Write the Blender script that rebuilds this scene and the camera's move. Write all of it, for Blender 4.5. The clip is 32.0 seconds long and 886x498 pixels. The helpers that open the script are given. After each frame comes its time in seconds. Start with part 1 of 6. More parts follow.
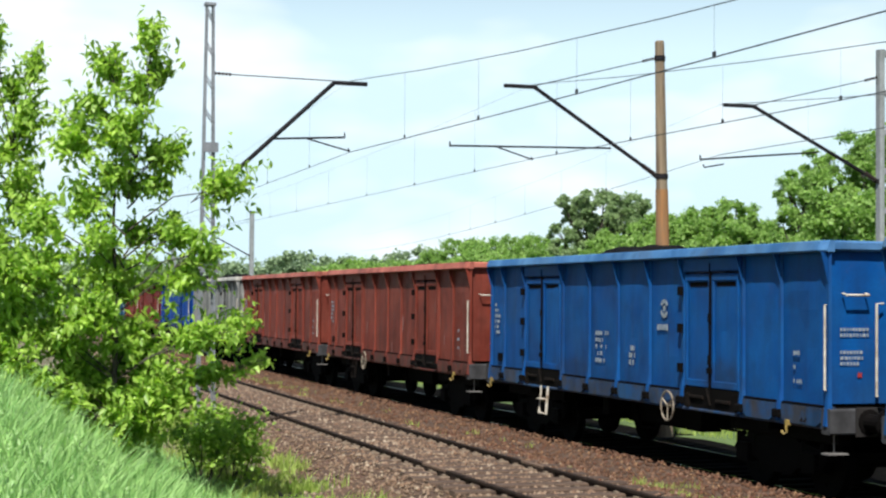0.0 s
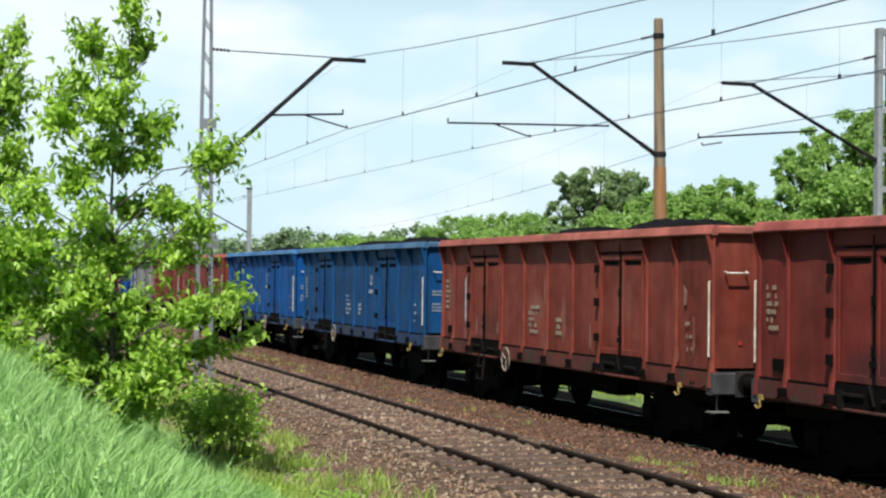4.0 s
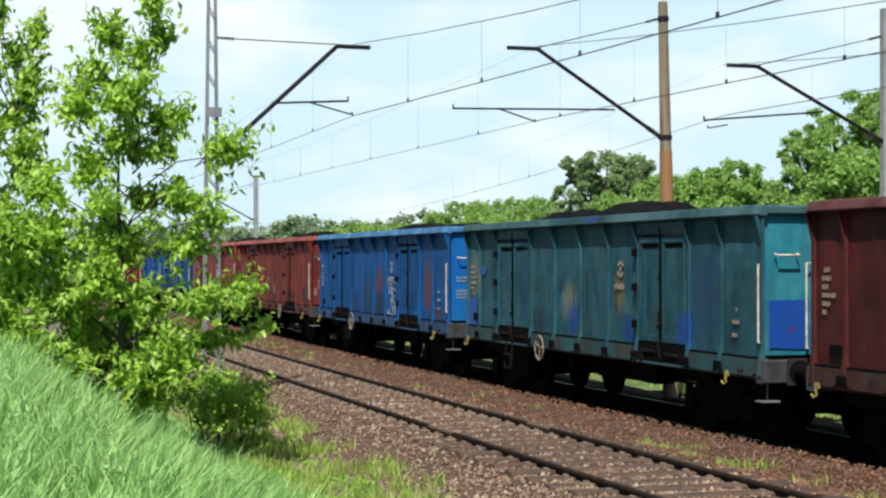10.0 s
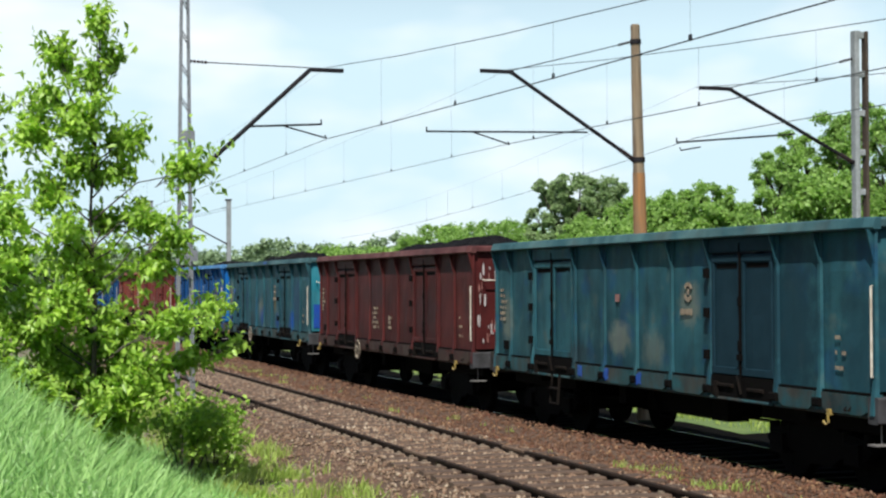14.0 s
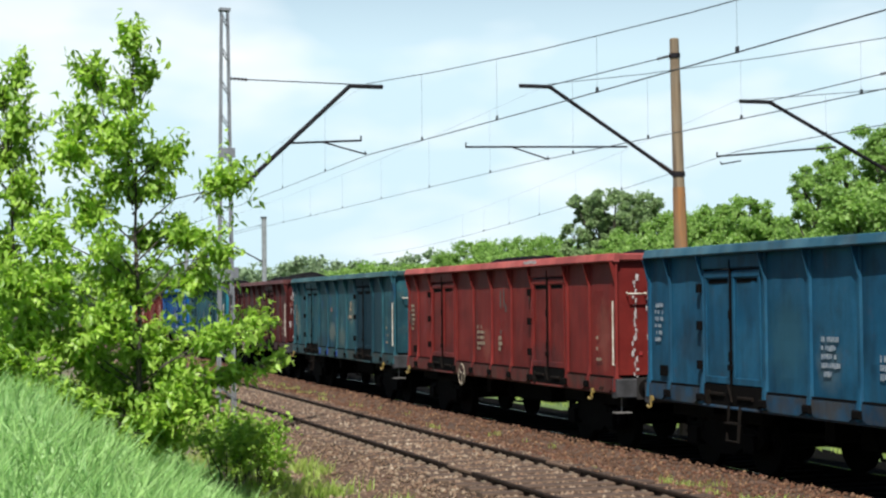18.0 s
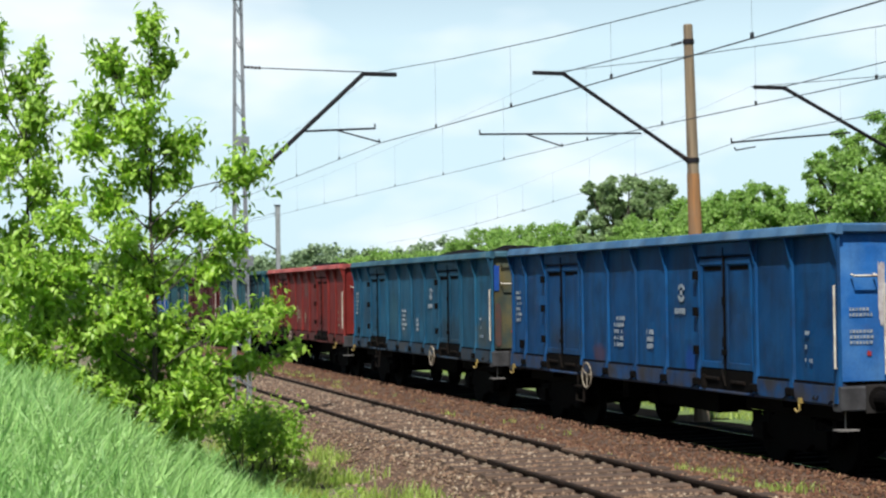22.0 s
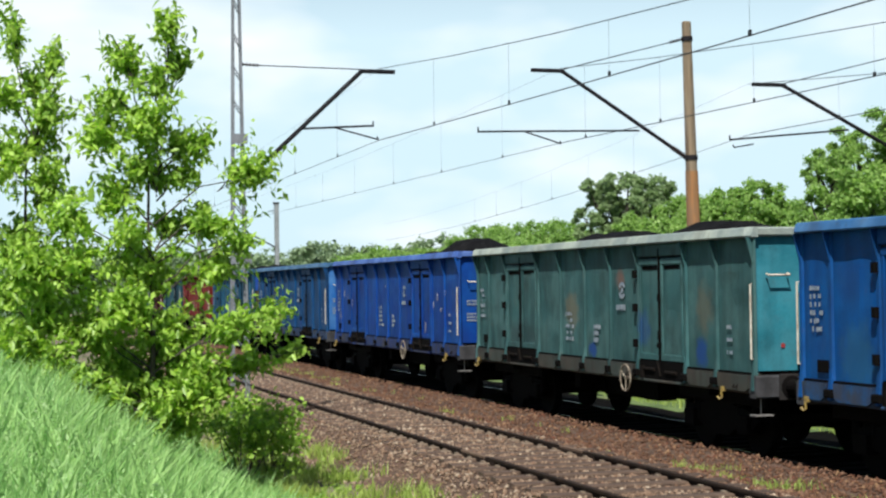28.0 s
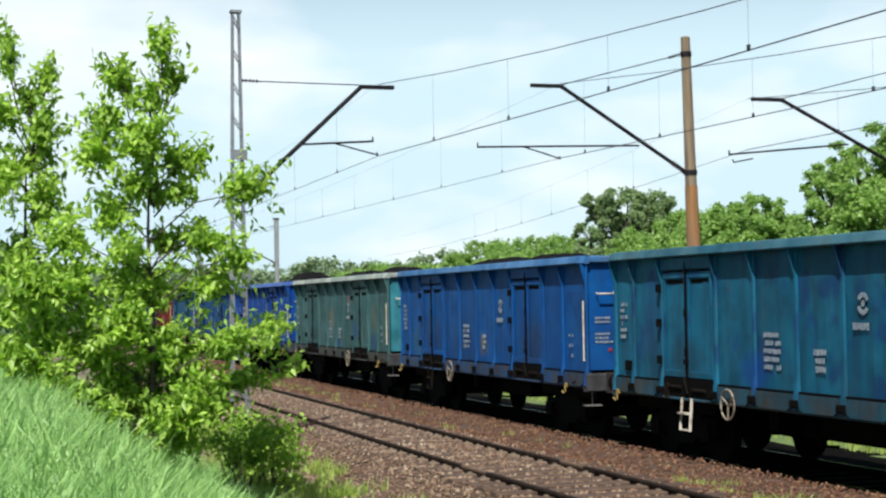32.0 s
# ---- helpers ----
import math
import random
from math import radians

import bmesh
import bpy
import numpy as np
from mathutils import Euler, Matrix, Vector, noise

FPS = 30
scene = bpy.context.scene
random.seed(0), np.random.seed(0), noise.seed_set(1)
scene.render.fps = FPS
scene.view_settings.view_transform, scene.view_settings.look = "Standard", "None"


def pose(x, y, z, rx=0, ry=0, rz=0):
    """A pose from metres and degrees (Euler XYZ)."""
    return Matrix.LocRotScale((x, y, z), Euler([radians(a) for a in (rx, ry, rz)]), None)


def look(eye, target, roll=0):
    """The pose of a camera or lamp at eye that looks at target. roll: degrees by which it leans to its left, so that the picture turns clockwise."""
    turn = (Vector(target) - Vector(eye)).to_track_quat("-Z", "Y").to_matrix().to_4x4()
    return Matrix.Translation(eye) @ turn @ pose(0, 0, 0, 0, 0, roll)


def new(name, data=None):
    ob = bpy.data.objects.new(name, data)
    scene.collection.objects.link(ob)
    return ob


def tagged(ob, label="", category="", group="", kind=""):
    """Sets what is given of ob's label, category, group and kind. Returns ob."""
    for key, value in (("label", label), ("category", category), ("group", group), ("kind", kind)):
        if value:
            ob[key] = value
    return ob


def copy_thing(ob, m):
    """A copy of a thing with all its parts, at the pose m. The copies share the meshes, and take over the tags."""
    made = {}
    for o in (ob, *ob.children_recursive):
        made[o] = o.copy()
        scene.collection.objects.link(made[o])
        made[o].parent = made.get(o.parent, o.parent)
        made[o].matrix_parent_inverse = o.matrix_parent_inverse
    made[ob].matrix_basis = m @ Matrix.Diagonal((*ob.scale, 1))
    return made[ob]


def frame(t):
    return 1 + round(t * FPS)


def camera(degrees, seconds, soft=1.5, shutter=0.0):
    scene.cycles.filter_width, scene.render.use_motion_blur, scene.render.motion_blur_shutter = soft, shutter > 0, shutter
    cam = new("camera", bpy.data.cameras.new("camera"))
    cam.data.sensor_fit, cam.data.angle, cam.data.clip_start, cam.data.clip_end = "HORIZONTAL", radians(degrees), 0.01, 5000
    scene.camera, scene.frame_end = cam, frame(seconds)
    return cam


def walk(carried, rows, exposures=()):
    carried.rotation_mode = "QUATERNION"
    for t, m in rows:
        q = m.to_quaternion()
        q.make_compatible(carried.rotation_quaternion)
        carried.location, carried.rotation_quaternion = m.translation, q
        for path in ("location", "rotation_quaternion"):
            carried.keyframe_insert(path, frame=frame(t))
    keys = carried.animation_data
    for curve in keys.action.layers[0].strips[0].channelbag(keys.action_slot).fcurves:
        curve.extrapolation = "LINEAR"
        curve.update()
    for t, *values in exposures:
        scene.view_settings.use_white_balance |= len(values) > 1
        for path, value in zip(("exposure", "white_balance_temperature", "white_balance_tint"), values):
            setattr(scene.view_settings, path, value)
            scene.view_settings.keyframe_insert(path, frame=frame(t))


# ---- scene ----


def aim(x, y, z, yaw, pitch, roll):
    """A camera pose: yaw to the left of +y, pitch upwards, roll, in degrees."""
    a, b = radians(yaw), radians(pitch)
    eye = Vector((x, y, z))
    return look(eye, eye + Vector((-math.sin(a) * math.cos(b), math.cos(a) * math.cos(b), math.sin(b))), roll)


# ---- camera ----
cam = camera(30.34, 32.0, soft=2.3)
walk(cam, [
    (0, aim(-0.008, -0.013, 2.344, -18.756, 1.767, 0.465)),
    (0.5, aim(-0.009, -0.014, 2.343, -18.943, 1.504, 0.476)),
    (1, aim(-0.010, -0.015, 2.342, -19.404, 1.680, 0.703)),
    (1.5, aim(-0.011, -0.016, 2.341, -18.869, 1.547, 0.646)),
    (2, aim(-0.011, -0.016, 2.340, -18.429, 1.525, 0.832)),
    (2.5, aim(-0.012, -0.017, 2.339, -18.268, 1.014, 0.679)),
    (3, aim(-0.014, -0.018, 2.339, -18.583, 0.768, 0.561)),
    (3.5, aim(-0.015, -0.018, 2.339, -18.871, 0.928, 0.694)),
    (5.5, aim(-0.021, -0.023, 2.341, -18.742, 1.002, 0.449)),
    (6, aim(-0.021, -0.025, 2.341, -18.773, 1.151, 0.318)),
    (6.5, aim(-0.022, -0.027, 2.340, -18.940, 1.363, 0.221)),
    (7, aim(-0.022, -0.029, 2.339, -18.681, 1.028, 0.347)),
    (7.5, aim(-0.022, -0.031, 2.339, -18.620, 0.845, 0.295)),
    (8, aim(-0.021, -0.033, 2.338, -18.682, 0.759, 0.117)),
    (8.5, aim(-0.021, -0.034, 2.339, -18.741, 0.698, 0.230)),
    (9, aim(-0.020, -0.036, 2.339, -18.679, 0.567, 0.017)),
    (9.5, aim(-0.019, -0.036, 2.340, -18.607, 0.584, -0.169)),
    (10, aim(-0.018, -0.036, 2.341, -18.608, 0.472, -0.004)),
    (10.5, aim(-0.016, -0.035, 2.342, -18.791, 0.415, 0.303)),
    (11, aim(-0.014, -0.034, 2.343, -19.048, 0.730, 0.039)),
    (11.5, aim(-0.012, -0.031, 2.343, -19.002, 0.854, 0.159)),
    (12, aim(-0.010, -0.028, 2.343, -18.997, 0.995, 0.223)),
    (12.5, aim(-0.010, -0.025, 2.344, -19.352, 1.225, 0.046)),
    (13, aim(-0.012, -0.021, 2.343, -19.540, 1.314, -0.149)),
    (13.5, aim(-0.016, -0.016, 2.343, -19.608, 1.029, -0.016)),
    (14, aim(-0.024, -0.009, 2.342, -19.552, 1.274, -0.227)),
    (14.5, aim(-0.037, 0.003, 2.340, -19.441, 1.066, 0.168)),
    (16.5, aim(-0.115, 0.074, 2.329, -19.137, 1.361, -0.291)),
    (17, aim(-0.128, 0.087, 2.327, -18.747, 1.918, -0.587)),
    (17.5, aim(-0.136, 0.095, 2.326, -18.568, 2.105, -0.508)),
    (18, aim(-0.142, 0.100, 2.325, -18.409, 1.868, -0.522)),
    (18.5, aim(-0.145, 0.102, 2.325, -18.045, 1.478, -0.554)),
    (19, aim(-0.148, 0.104, 2.326, -18.301, 1.769, -0.604)),
    (19.5, aim(-0.151, 0.104, 2.327, -18.031, 1.702, -0.560)),
    (20, aim(-0.153, 0.104, 2.328, -17.858, 1.577, -0.771)),
    (20.5, aim(-0.155, 0.103, 2.329, -17.637, 1.459, -0.598)),
    (21, aim(-0.157, 0.102, 2.330, -17.475, 1.495, -0.785)),
    (21.5, aim(-0.159, 0.101, 2.330, -17.112, 1.443, -0.700)),
    (22, aim(-0.160, 0.099, 2.331, -17.933, 1.424, -0.759)),
    (22.5, aim(-0.160, 0.098, 2.331, -18.125, 1.551, -0.626)),
    (23, aim(-0.160, 0.096, 2.331, -17.726, 1.647, -0.644)),
    (23.5, aim(-0.159, 0.095, 2.331, -17.745, 1.435, -0.608)),
    (24, aim(-0.158, 0.095, 2.331, -17.981, 1.550, -0.573)),
    (24.5, aim(-0.157, 0.095, 2.332, -18.424, 1.663, -0.620)),
    (25, aim(-0.155, 0.096, 2.332, -18.704, 1.847, -0.882)),
    (25.5, aim(-0.153, 0.097, 2.333, -18.222, 2.087, -0.851)),
    (27.5, aim(-0.146, 0.100, 2.332, -17.868, 1.233, -1.000)),
    (28, aim(-0.145, 0.099, 2.332, -17.964, 1.330, -0.782)),
    (28.5, aim(-0.145, 0.099, 2.331, -18.178, 1.689, -0.989)),
    (29, aim(-0.145, 0.099, 2.331, -18.105, 1.841, -0.945)),
    (29.5, aim(-0.145, 0.098, 2.330, -17.835, 2.033, -0.778)),
    (30, aim(-0.145, 0.097, 2.330, -17.893, 1.863, -1.137)),
    (30.5, aim(-0.145, 0.096, 2.330, -17.890, 1.757, -0.973)),
    (31, aim(-0.145, 0.096, 2.330, -17.858, 1.513, -0.868)),
    (31.5, aim(-0.144, 0.095, 2.330, -18.044, 1.571, -0.905)),
    (32, aim(-0.144, 0.094, 2.330, -17.974, 1.871, -0.916))], exposures=((0, 0.82, 6300, 9), (1, 0.78, 6300, 9), (2, 0.74, 6300, 9), (5, 0.71, 6300, 9), (32, 0.71, 6300, 9)))

# ---- light ----
SUN = Vector((-0.31, -0.50, 0.81)).normalized()
world = bpy.data.worlds.new("sky")
scene.world = world
world.use_nodes = True
wn, wl = world.node_tree.nodes, world.node_tree.links
wn.clear()
w_out, w_bg, w_sky = wn.new("ShaderNodeOutputWorld"), wn.new("ShaderNodeBackground"), wn.new("ShaderNodeTexSky")
w_sky.sky_type = "NISHITA"
w_sky.sun_disc = False
w_sky.sun_elevation = math.asin(SUN.z)
w_sky.sun_rotation = math.atan2(SUN.x, SUN.y)
w_sky.air_density, w_sky.dust_density, w_sky.ozone_density = 1.0, 1.2, 1.5
w_co, w_map, w_noise, w_ramp, w_mix = (wn.new("ShaderNodeTexCoord"), wn.new("ShaderNodeMapping"), wn.new("ShaderNodeTexNoise"),
                                       wn.new("ShaderNodeValToRGB"), wn.new("ShaderNodeMix"))
w_sep, w_low, w_haze = wn.new("ShaderNodeSeparateXYZ"), wn.new("ShaderNodeMapRange"), wn.new("ShaderNodeMix")
w_low.inputs["From Min"].default_value, w_low.inputs["From Max"].default_value = 0.15, 0.27
w_low.inputs["To Min"].default_value, w_low.inputs["To Max"].default_value = 0.95, 0.0
w_haze.data_type = w_mix.data_type = "RGBA"
w_haze.inputs[7].default_value = (8.1, 10.25, 11.1, 1)
w_map.inputs["Scale"].default_value = (1.0, 1.0, 2.4)
w_map.inputs["Location"].default_value = (0.35, 0.1, 0.0)
w_noise.inputs["Scale"].default_value, w_noise.inputs["Detail"].default_value = 7.5, 3.5
w_ramp.color_ramp.elements[0].position, w_ramp.color_ramp.elements[1].position = 0.53, 0.80
w_mix.inputs[7].default_value = (11.5, 11.9, 12.0, 1)
wl.new(w_co.outputs["Generated"], w_sep.inputs[0])
wl.new(w_sep.outputs["Z"], w_low.inputs["Value"])
wl.new(w_low.outputs["Result"], w_haze.inputs[0])
wl.new(w_sky.outputs["Color"], w_haze.inputs[6])
wl.new(w_co.outputs["Generated"], w_map.inputs["Vector"])
wl.new(w_map.outputs["Vector"], w_noise.inputs["Vector"])

w_near, w_bank, w_sum = wn.new("ShaderNodeVectorMath"), wn.new("ShaderNodeMapRange"), wn.new("ShaderNodeMath")
w_near.operation, w_sum.operation = "DISTANCE", "ADD"
w_near.inputs[1].default_value = (0.10, 0.976, 0.20)
w_bank.inputs["From Min"].default_value, w_bank.inputs["From Max"].default_value = 0.15, 0.06
w_bank.inputs["To Min"].default_value, w_bank.inputs["To Max"].default_value = 0.0, 0.28
wl.new(w_co.outputs["Generated"], w_near.inputs[0])
wl.new(w_near.outputs["Value"], w_bank.inputs["Value"])
wl.new(w_noise.outputs["Fac"], w_sum.inputs[0])
wl.new(w_bank.outputs["Result"], w_sum.inputs[1])
wl.new(w_sum.outputs[0], w_ramp.inputs["Fac"])
w_thin = wn.new("ShaderNodeMath")
w_thin.operation = "MULTIPLY"
wl.new(w_ramp.outputs["Color"], w_thin.inputs[0])
wl.new(w_low.outputs["Result"], w_thin.inputs[1])
wl.new(w_thin.outputs[0], w_mix.inputs[0])
wl.new(w_haze.outputs[2], w_mix.inputs[6])
wl.new(w_mix.outputs[2], w_bg.inputs["Color"])
w_bg.inputs["Strength"].default_value = 0.056
wl.new(w_bg.outputs["Background"], w_out.inputs["Surface"])

sun_data = bpy.data.lights.new("sun", "SUN")
sun_data.energy, sun_data.angle, sun_data.color = 5.0, radians(0.5), (1.0, 0.95, 0.87)
sun = new("sun", sun_data)
sun.matrix_world = look(SUN * 100, (0, 0, 0))
scene.view_settings.exposure = 0.72

# ---- materials ----
MATS = {}


def nodes_of(name):
    m = bpy.data.materials.new(name)
    m.use_nodes = True
    n, l = m.node_tree.nodes, m.node_tree.links
    return m, n, l, n["Principled BSDF"]


def noise_node(n, l, vec, scale, detail=4.0, rough=0.55, stretch=None):
    t = n.new("ShaderNodeTexNoise")
    t.inputs["Scale"].default_value, t.inputs["Detail"].default_value, t.inputs["Roughness"].default_value = scale, detail, rough
    if stretch:
        mp = n.new("ShaderNodeMapping")
        mp.inputs["Scale"].default_value = stretch
        l.new(vec, mp.inputs["Vector"])
        vec = mp.outputs["Vector"]
    l.new(vec, t.inputs["Vector"])
    return t.outputs["Fac"]


def ramp(n, l, fac, lo, hi):
    r = n.new("ShaderNodeMapRange")
    r.inputs["From Min"].default_value, r.inputs["From Max"].default_value = lo, hi
    l.new(fac, r.inputs["Value"])
    return r.outputs["Result"]


def blend(n, l, fac, a, b):
    x = n.new("ShaderNodeMix")
    x.data_type = "RGBA"
    for sock, v in ((0, fac), (6, a), (7, b)):
        if isinstance(v, (int, float)):
            x.inputs[sock].default_value = v
        elif isinstance(v, tuple):
            x.inputs[sock].default_value = (*v, 1)
        else:
            l.new(v, x.inputs[sock])
    return x.outputs[2]


def scaled(n, l, v, k):
    x = n.new("ShaderNodeMath")
    x.operation = "MULTIPLY"
    l.new(v, x.inputs[0])
    if isinstance(k, (int, float)):
        x.inputs[1].default_value = k
    else:
        l.new(k, x.inputs[1])
    return x.outputs[0]


def bump(n, l, b, height, strength, dist):
    x = n.new("ShaderNodeBump")
    x.inputs["Strength"].default_value, x.inputs["Distance"].default_value = strength, dist
    l.new(height, x.inputs["Height"])
    l.new(x.outputs["Normal"], b.inputs["Normal"])


def rough_mat(name, a, b, scale=6.0, rough=0.8, metal=0.0, relief=0.3, dist=0.01, c=None, spec=0.4):
    """Two colours mixed by noise at two scales, with relief. c: a third, for stains."""
    if name in MATS:
        return MATS[name]
    m, n, l, p = nodes_of(name)
    co = n.new("ShaderNodeTexCoord").outputs["Object"]
    f1, f2 = noise_node(n, l, co, scale), noise_node(n, l, co, scale * 7.3, 5.0, 0.65)
    col = blend(n, l, ramp(n, l, f1, 0.35, 0.65), a, b)
    if c:
        col = blend(n, l, ramp(n, l, noise_node(n, l, co, scale * 0.4, 5.0, 0.7), 0.52, 0.66), col, c)
    col = blend(n, l, ramp(n, l, f2, 0.3, 0.75), blend(n, l, 0.35, col, (0.01, 0.01, 0.01)), col)
    l.new(col, p.inputs["Base Color"])
    p.inputs["Roughness"].default_value, p.inputs["Metallic"].default_value = rough, metal
    p.inputs["Specular IOR Level"].default_value = spec
    bump(n, l, p, f2, relief, dist)
    MATS[name] = m
    return m


def darker(n, l, col, k):
    """The same paint under a film of soot."""
    x = n.new("ShaderNodeHueSaturation")
    x.inputs["Value"].default_value, x.inputs["Saturation"].default_value = k, 0.92
    l.new(col, x.inputs["Color"])
    return x.outputs["Color"]


def paint_mat(name, base, faded, rust=0.35, grime=0.5, rust_col=(0.10, 0.035, 0.015), patch=None, patch_amount=0.0, patch2=None, dust=0.0, stains=()):
    """stains: soft blotches (along, up, half-length, half-height, colour, strength).
    Weathered wagon paint: fading, vertical streaks, rust blooms, coal dust."""
    if name in MATS:
        return MATS[name]
    m, n, l, p = nodes_of(name)
    info = n.new("ShaderNodeObjectInfo")
    co = n.new("ShaderNodeTexCoord").outputs["Object"]
    off = n.new("ShaderNodeVectorMath")
    off.operation = "SCALE"
    off.inputs[0].default_value = (37.0, 11.0, 23.0)
    l.new(info.outputs["Random"], off.inputs["Scale"])
    add = n.new("ShaderNodeVectorMath")
    l.new(co, add.inputs[0]), l.new(off.outputs["Vector"], add.inputs[1])
    v = add.outputs["Vector"]
    fade = noise_node(n, l, v, 1.3, 5.0, 0.6)
    streak = noise_node(n, l, v, 5.0, 3.0, 0.5, (1.0, 0.85, 0.13))
    spots = noise_node(n, l, v, 3.1, 6.0, 0.72)
    fine = noise_node(n, l, v, 38.0, 4.0, 0.6)
    col = blend(n, l, ramp(n, l, fade, 0.40, 0.62), base, faded)
    tint = n.new("ShaderNodeHueSaturation")
    l.new(col, tint.inputs["Color"])
    l.new(ramp_out(n, l, info.outputs["Random"], 1.05, 1.32), tint.inputs["Value"])
    col = tint.outputs["Color"]
    if patch:
        col = blend(n, l, scaled(n, l, ramp(n, l, noise_node(n, l, v, 1.9, 2.0, 0.4), 0.57, 0.66), patch_amount), col, patch)
    if patch2:
        col = blend(n, l, scaled(n, l, ramp(n, l, noise_node(n, l, v, 2.6, 3.0, 0.55), 0.61, 0.72), 0.32), col, patch2)
    col = blend(n, l, scaled(n, l, ramp(n, l, streak, 0.45, 0.66), grime), col, darker(n, l, col, 0.38))
    dull = noise_node(n, l, v, 0.75, 3.0, 0.5)
    col = blend(n, l, scaled(n, l, ramp(n, l, dull, 0.48, 0.68), 0.5), col, darker(n, l, col, 0.55))
    pale = noise_node(n, l, v, 9.0, 4.0, 0.6, (1.0, 0.8, 0.22))
    col = blend(n, l, scaled(n, l, ramp(n, l, pale, 0.64, 0.78), 0.05), col, (0.20, 0.24, 0.28))
    smudge = noise_node(n, l, v, 2.3, 3.0, 0.5)
    col = blend(n, l, scaled(n, l, ramp(n, l, smudge, 0.52, 0.70), grime * 0.8), col, darker(n, l, col, 0.3))
    col = blend(n, l, scaled(n, l, ramp(n, l, spots, 0.6, 0.72), rust), col, rust_col)
    col = blend(n, l, scaled(n, l, ramp(n, l, fine, 0.45, 0.7), 0.16), col, (0.008, 0.008, 0.008))
    if dust:
        col = blend(n, l, scaled(n, l, ramp(n, l, noise_node(n, l, v, 3.7, 5.0, 0.65), 0.30, 0.60), dust), col, (0.040, 0.033, 0.027))
    ragged = noise_node(n, l, co, 4.5, 5.0, 0.65)
    for y, z, hy, hz, tone, strength in stains:
        mp, ln, sm = n.new("ShaderNodeMapping"), n.new("ShaderNodeVectorMath"), n.new("ShaderNodeMath")
        mp.inputs["Location"].default_value, mp.inputs["Scale"].default_value = (0.0, -y / hy, -z / hz), (0.0, 1.0 / hy, 1.0 / hz)
        ln.operation, sm.operation = "LENGTH", "ADD"
        l.new(co, mp.inputs["Vector"]), l.new(mp.outputs["Vector"], ln.inputs[0])
        l.new(ln.outputs["Value"], sm.inputs[0]), l.new(scaled(n, l, ragged, 1.6), sm.inputs[1])
        col = blend(n, l, scaled(n, l, ramp(n, l, sm.outputs[0], 1.95, 1.35), strength), col, tone)
    l.new(col, p.inputs["Base Color"])
    p.inputs["Roughness"].default_value = 0.62
    p.inputs["Specular IOR Level"].default_value = 0.12
    bump(n, l, p, spots, 0.12, 0.01)
    MATS[name] = m
    return m


def ramp_out(n, l, fac, lo, hi):
    r = n.new("ShaderNodeMapRange")
    r.inputs["To Min"].default_value, r.inputs["To Max"].default_value = lo, hi
    l.new(fac, r.inputs["Value"])
    return r.outputs["Result"]


def leaf_mat(name, dark, light, rough=0.5, through_light=0.45):
    """Leaves: colour varies from leaf to leaf; part of the light comes through."""
    if name in MATS:
        return MATS[name]
    m, n, l, p = nodes_of(name)
    isl = n.new("ShaderNodeNewGeometry").outputs["Random Per Island"]
    co = n.new("ShaderNodeTexCoord").outputs["Object"]
    mixed = n.new("ShaderNodeMath")
    mixed.operation = "ADD"
    l.new(scaled(n, l, isl, 0.6), mixed.inputs[0])
    l.new(scaled(n, l, ramp(n, l, noise_node(n, l, co, 1.6), 0.3, 0.7), 0.4), mixed.inputs[1])
    col = blend(n, l, mixed.outputs[0], dark, light)
    l.new(col, p.inputs["Base Color"])
    p.inputs["Roughness"].default_value, p.inputs["Specular IOR Level"].default_value = rough, 0.3
    tr, mx = n.new("ShaderNodeBsdfTranslucent"), n.new("ShaderNodeMixShader")
    bright = n.new("ShaderNodeHueSaturation")
    bright.inputs["Value"].default_value, bright.inputs["Saturation"].default_value = 1.5, 1.1
    l.new(col, bright.inputs["Color"])
    l.new(bright.outputs["Color"], tr.inputs["Color"])
    mx.inputs[0].default_value = through_light
    l.new(p.outputs[0], mx.inputs[1]), l.new(tr.outputs[0], mx.inputs[2])
    l.new(mx.outputs[0], n["Material Output"].inputs["Surface"])
    MATS[name] = m
    return m


# grimy iron, darkened further: the deep shade below the wagons is in these colours
IRON_AND_SHADE = rough_mat("grimy_iron_and_shade", (0.0020, 0.0016, 0.0016), (0.0036, 0.0029, 0.0026), 8, 0.85, 0.0, 0.3, spec=0.03)
WHEEL_IRON = rough_mat("shaded_wheel_steel", (0.0016, 0.0014, 0.0014), (0.003, 0.0025, 0.0022), 9, 0.8, 0.0, 0.2, spec=0.03)
BEAM_RUST = rough_mat("grimy_brown_beam", (0.016, 0.011, 0.009), (0.007, 0.006, 0.006), 5, 0.85, 0.0, 0.3, c=(0.02, 0.017, 0.016))
GRIMY_BEAM = rough_mat("grimy_end_beam", (0.045, 0.045, 0.050), (0.018, 0.018, 0.020), 4.5, 0.85, 0.0, 0.3, c=(0.035, 0.06, 0.10))
LATCH_IRON = rough_mat("rusty_latch_iron", (0.012, 0.008, 0.006), (0.004, 0.0035, 0.003), 9, 0.85, 0.0, 0.3, spec=0.05)
DULL_STEEL = rough_mat("dull_worn_steel", (0.20, 0.19, 0.18), (0.13, 0.12, 0.115), 9, 0.6, 0, 0.2)
POLISHED_RAIL = rough_mat("polished_rail_head", (0.26, 0.25, 0.24), (0.06, 0.055, 0.05), 2.5, 0.25, 1.0, 0.05, 0.002)
CREAM = rough_mat("chipped_cream_paint", (0.62, 0.58, 0.50), (0.42, 0.37, 0.30), 9, 0.6, 0, 0.2, c=(0.19, 0.114, 0.0684))
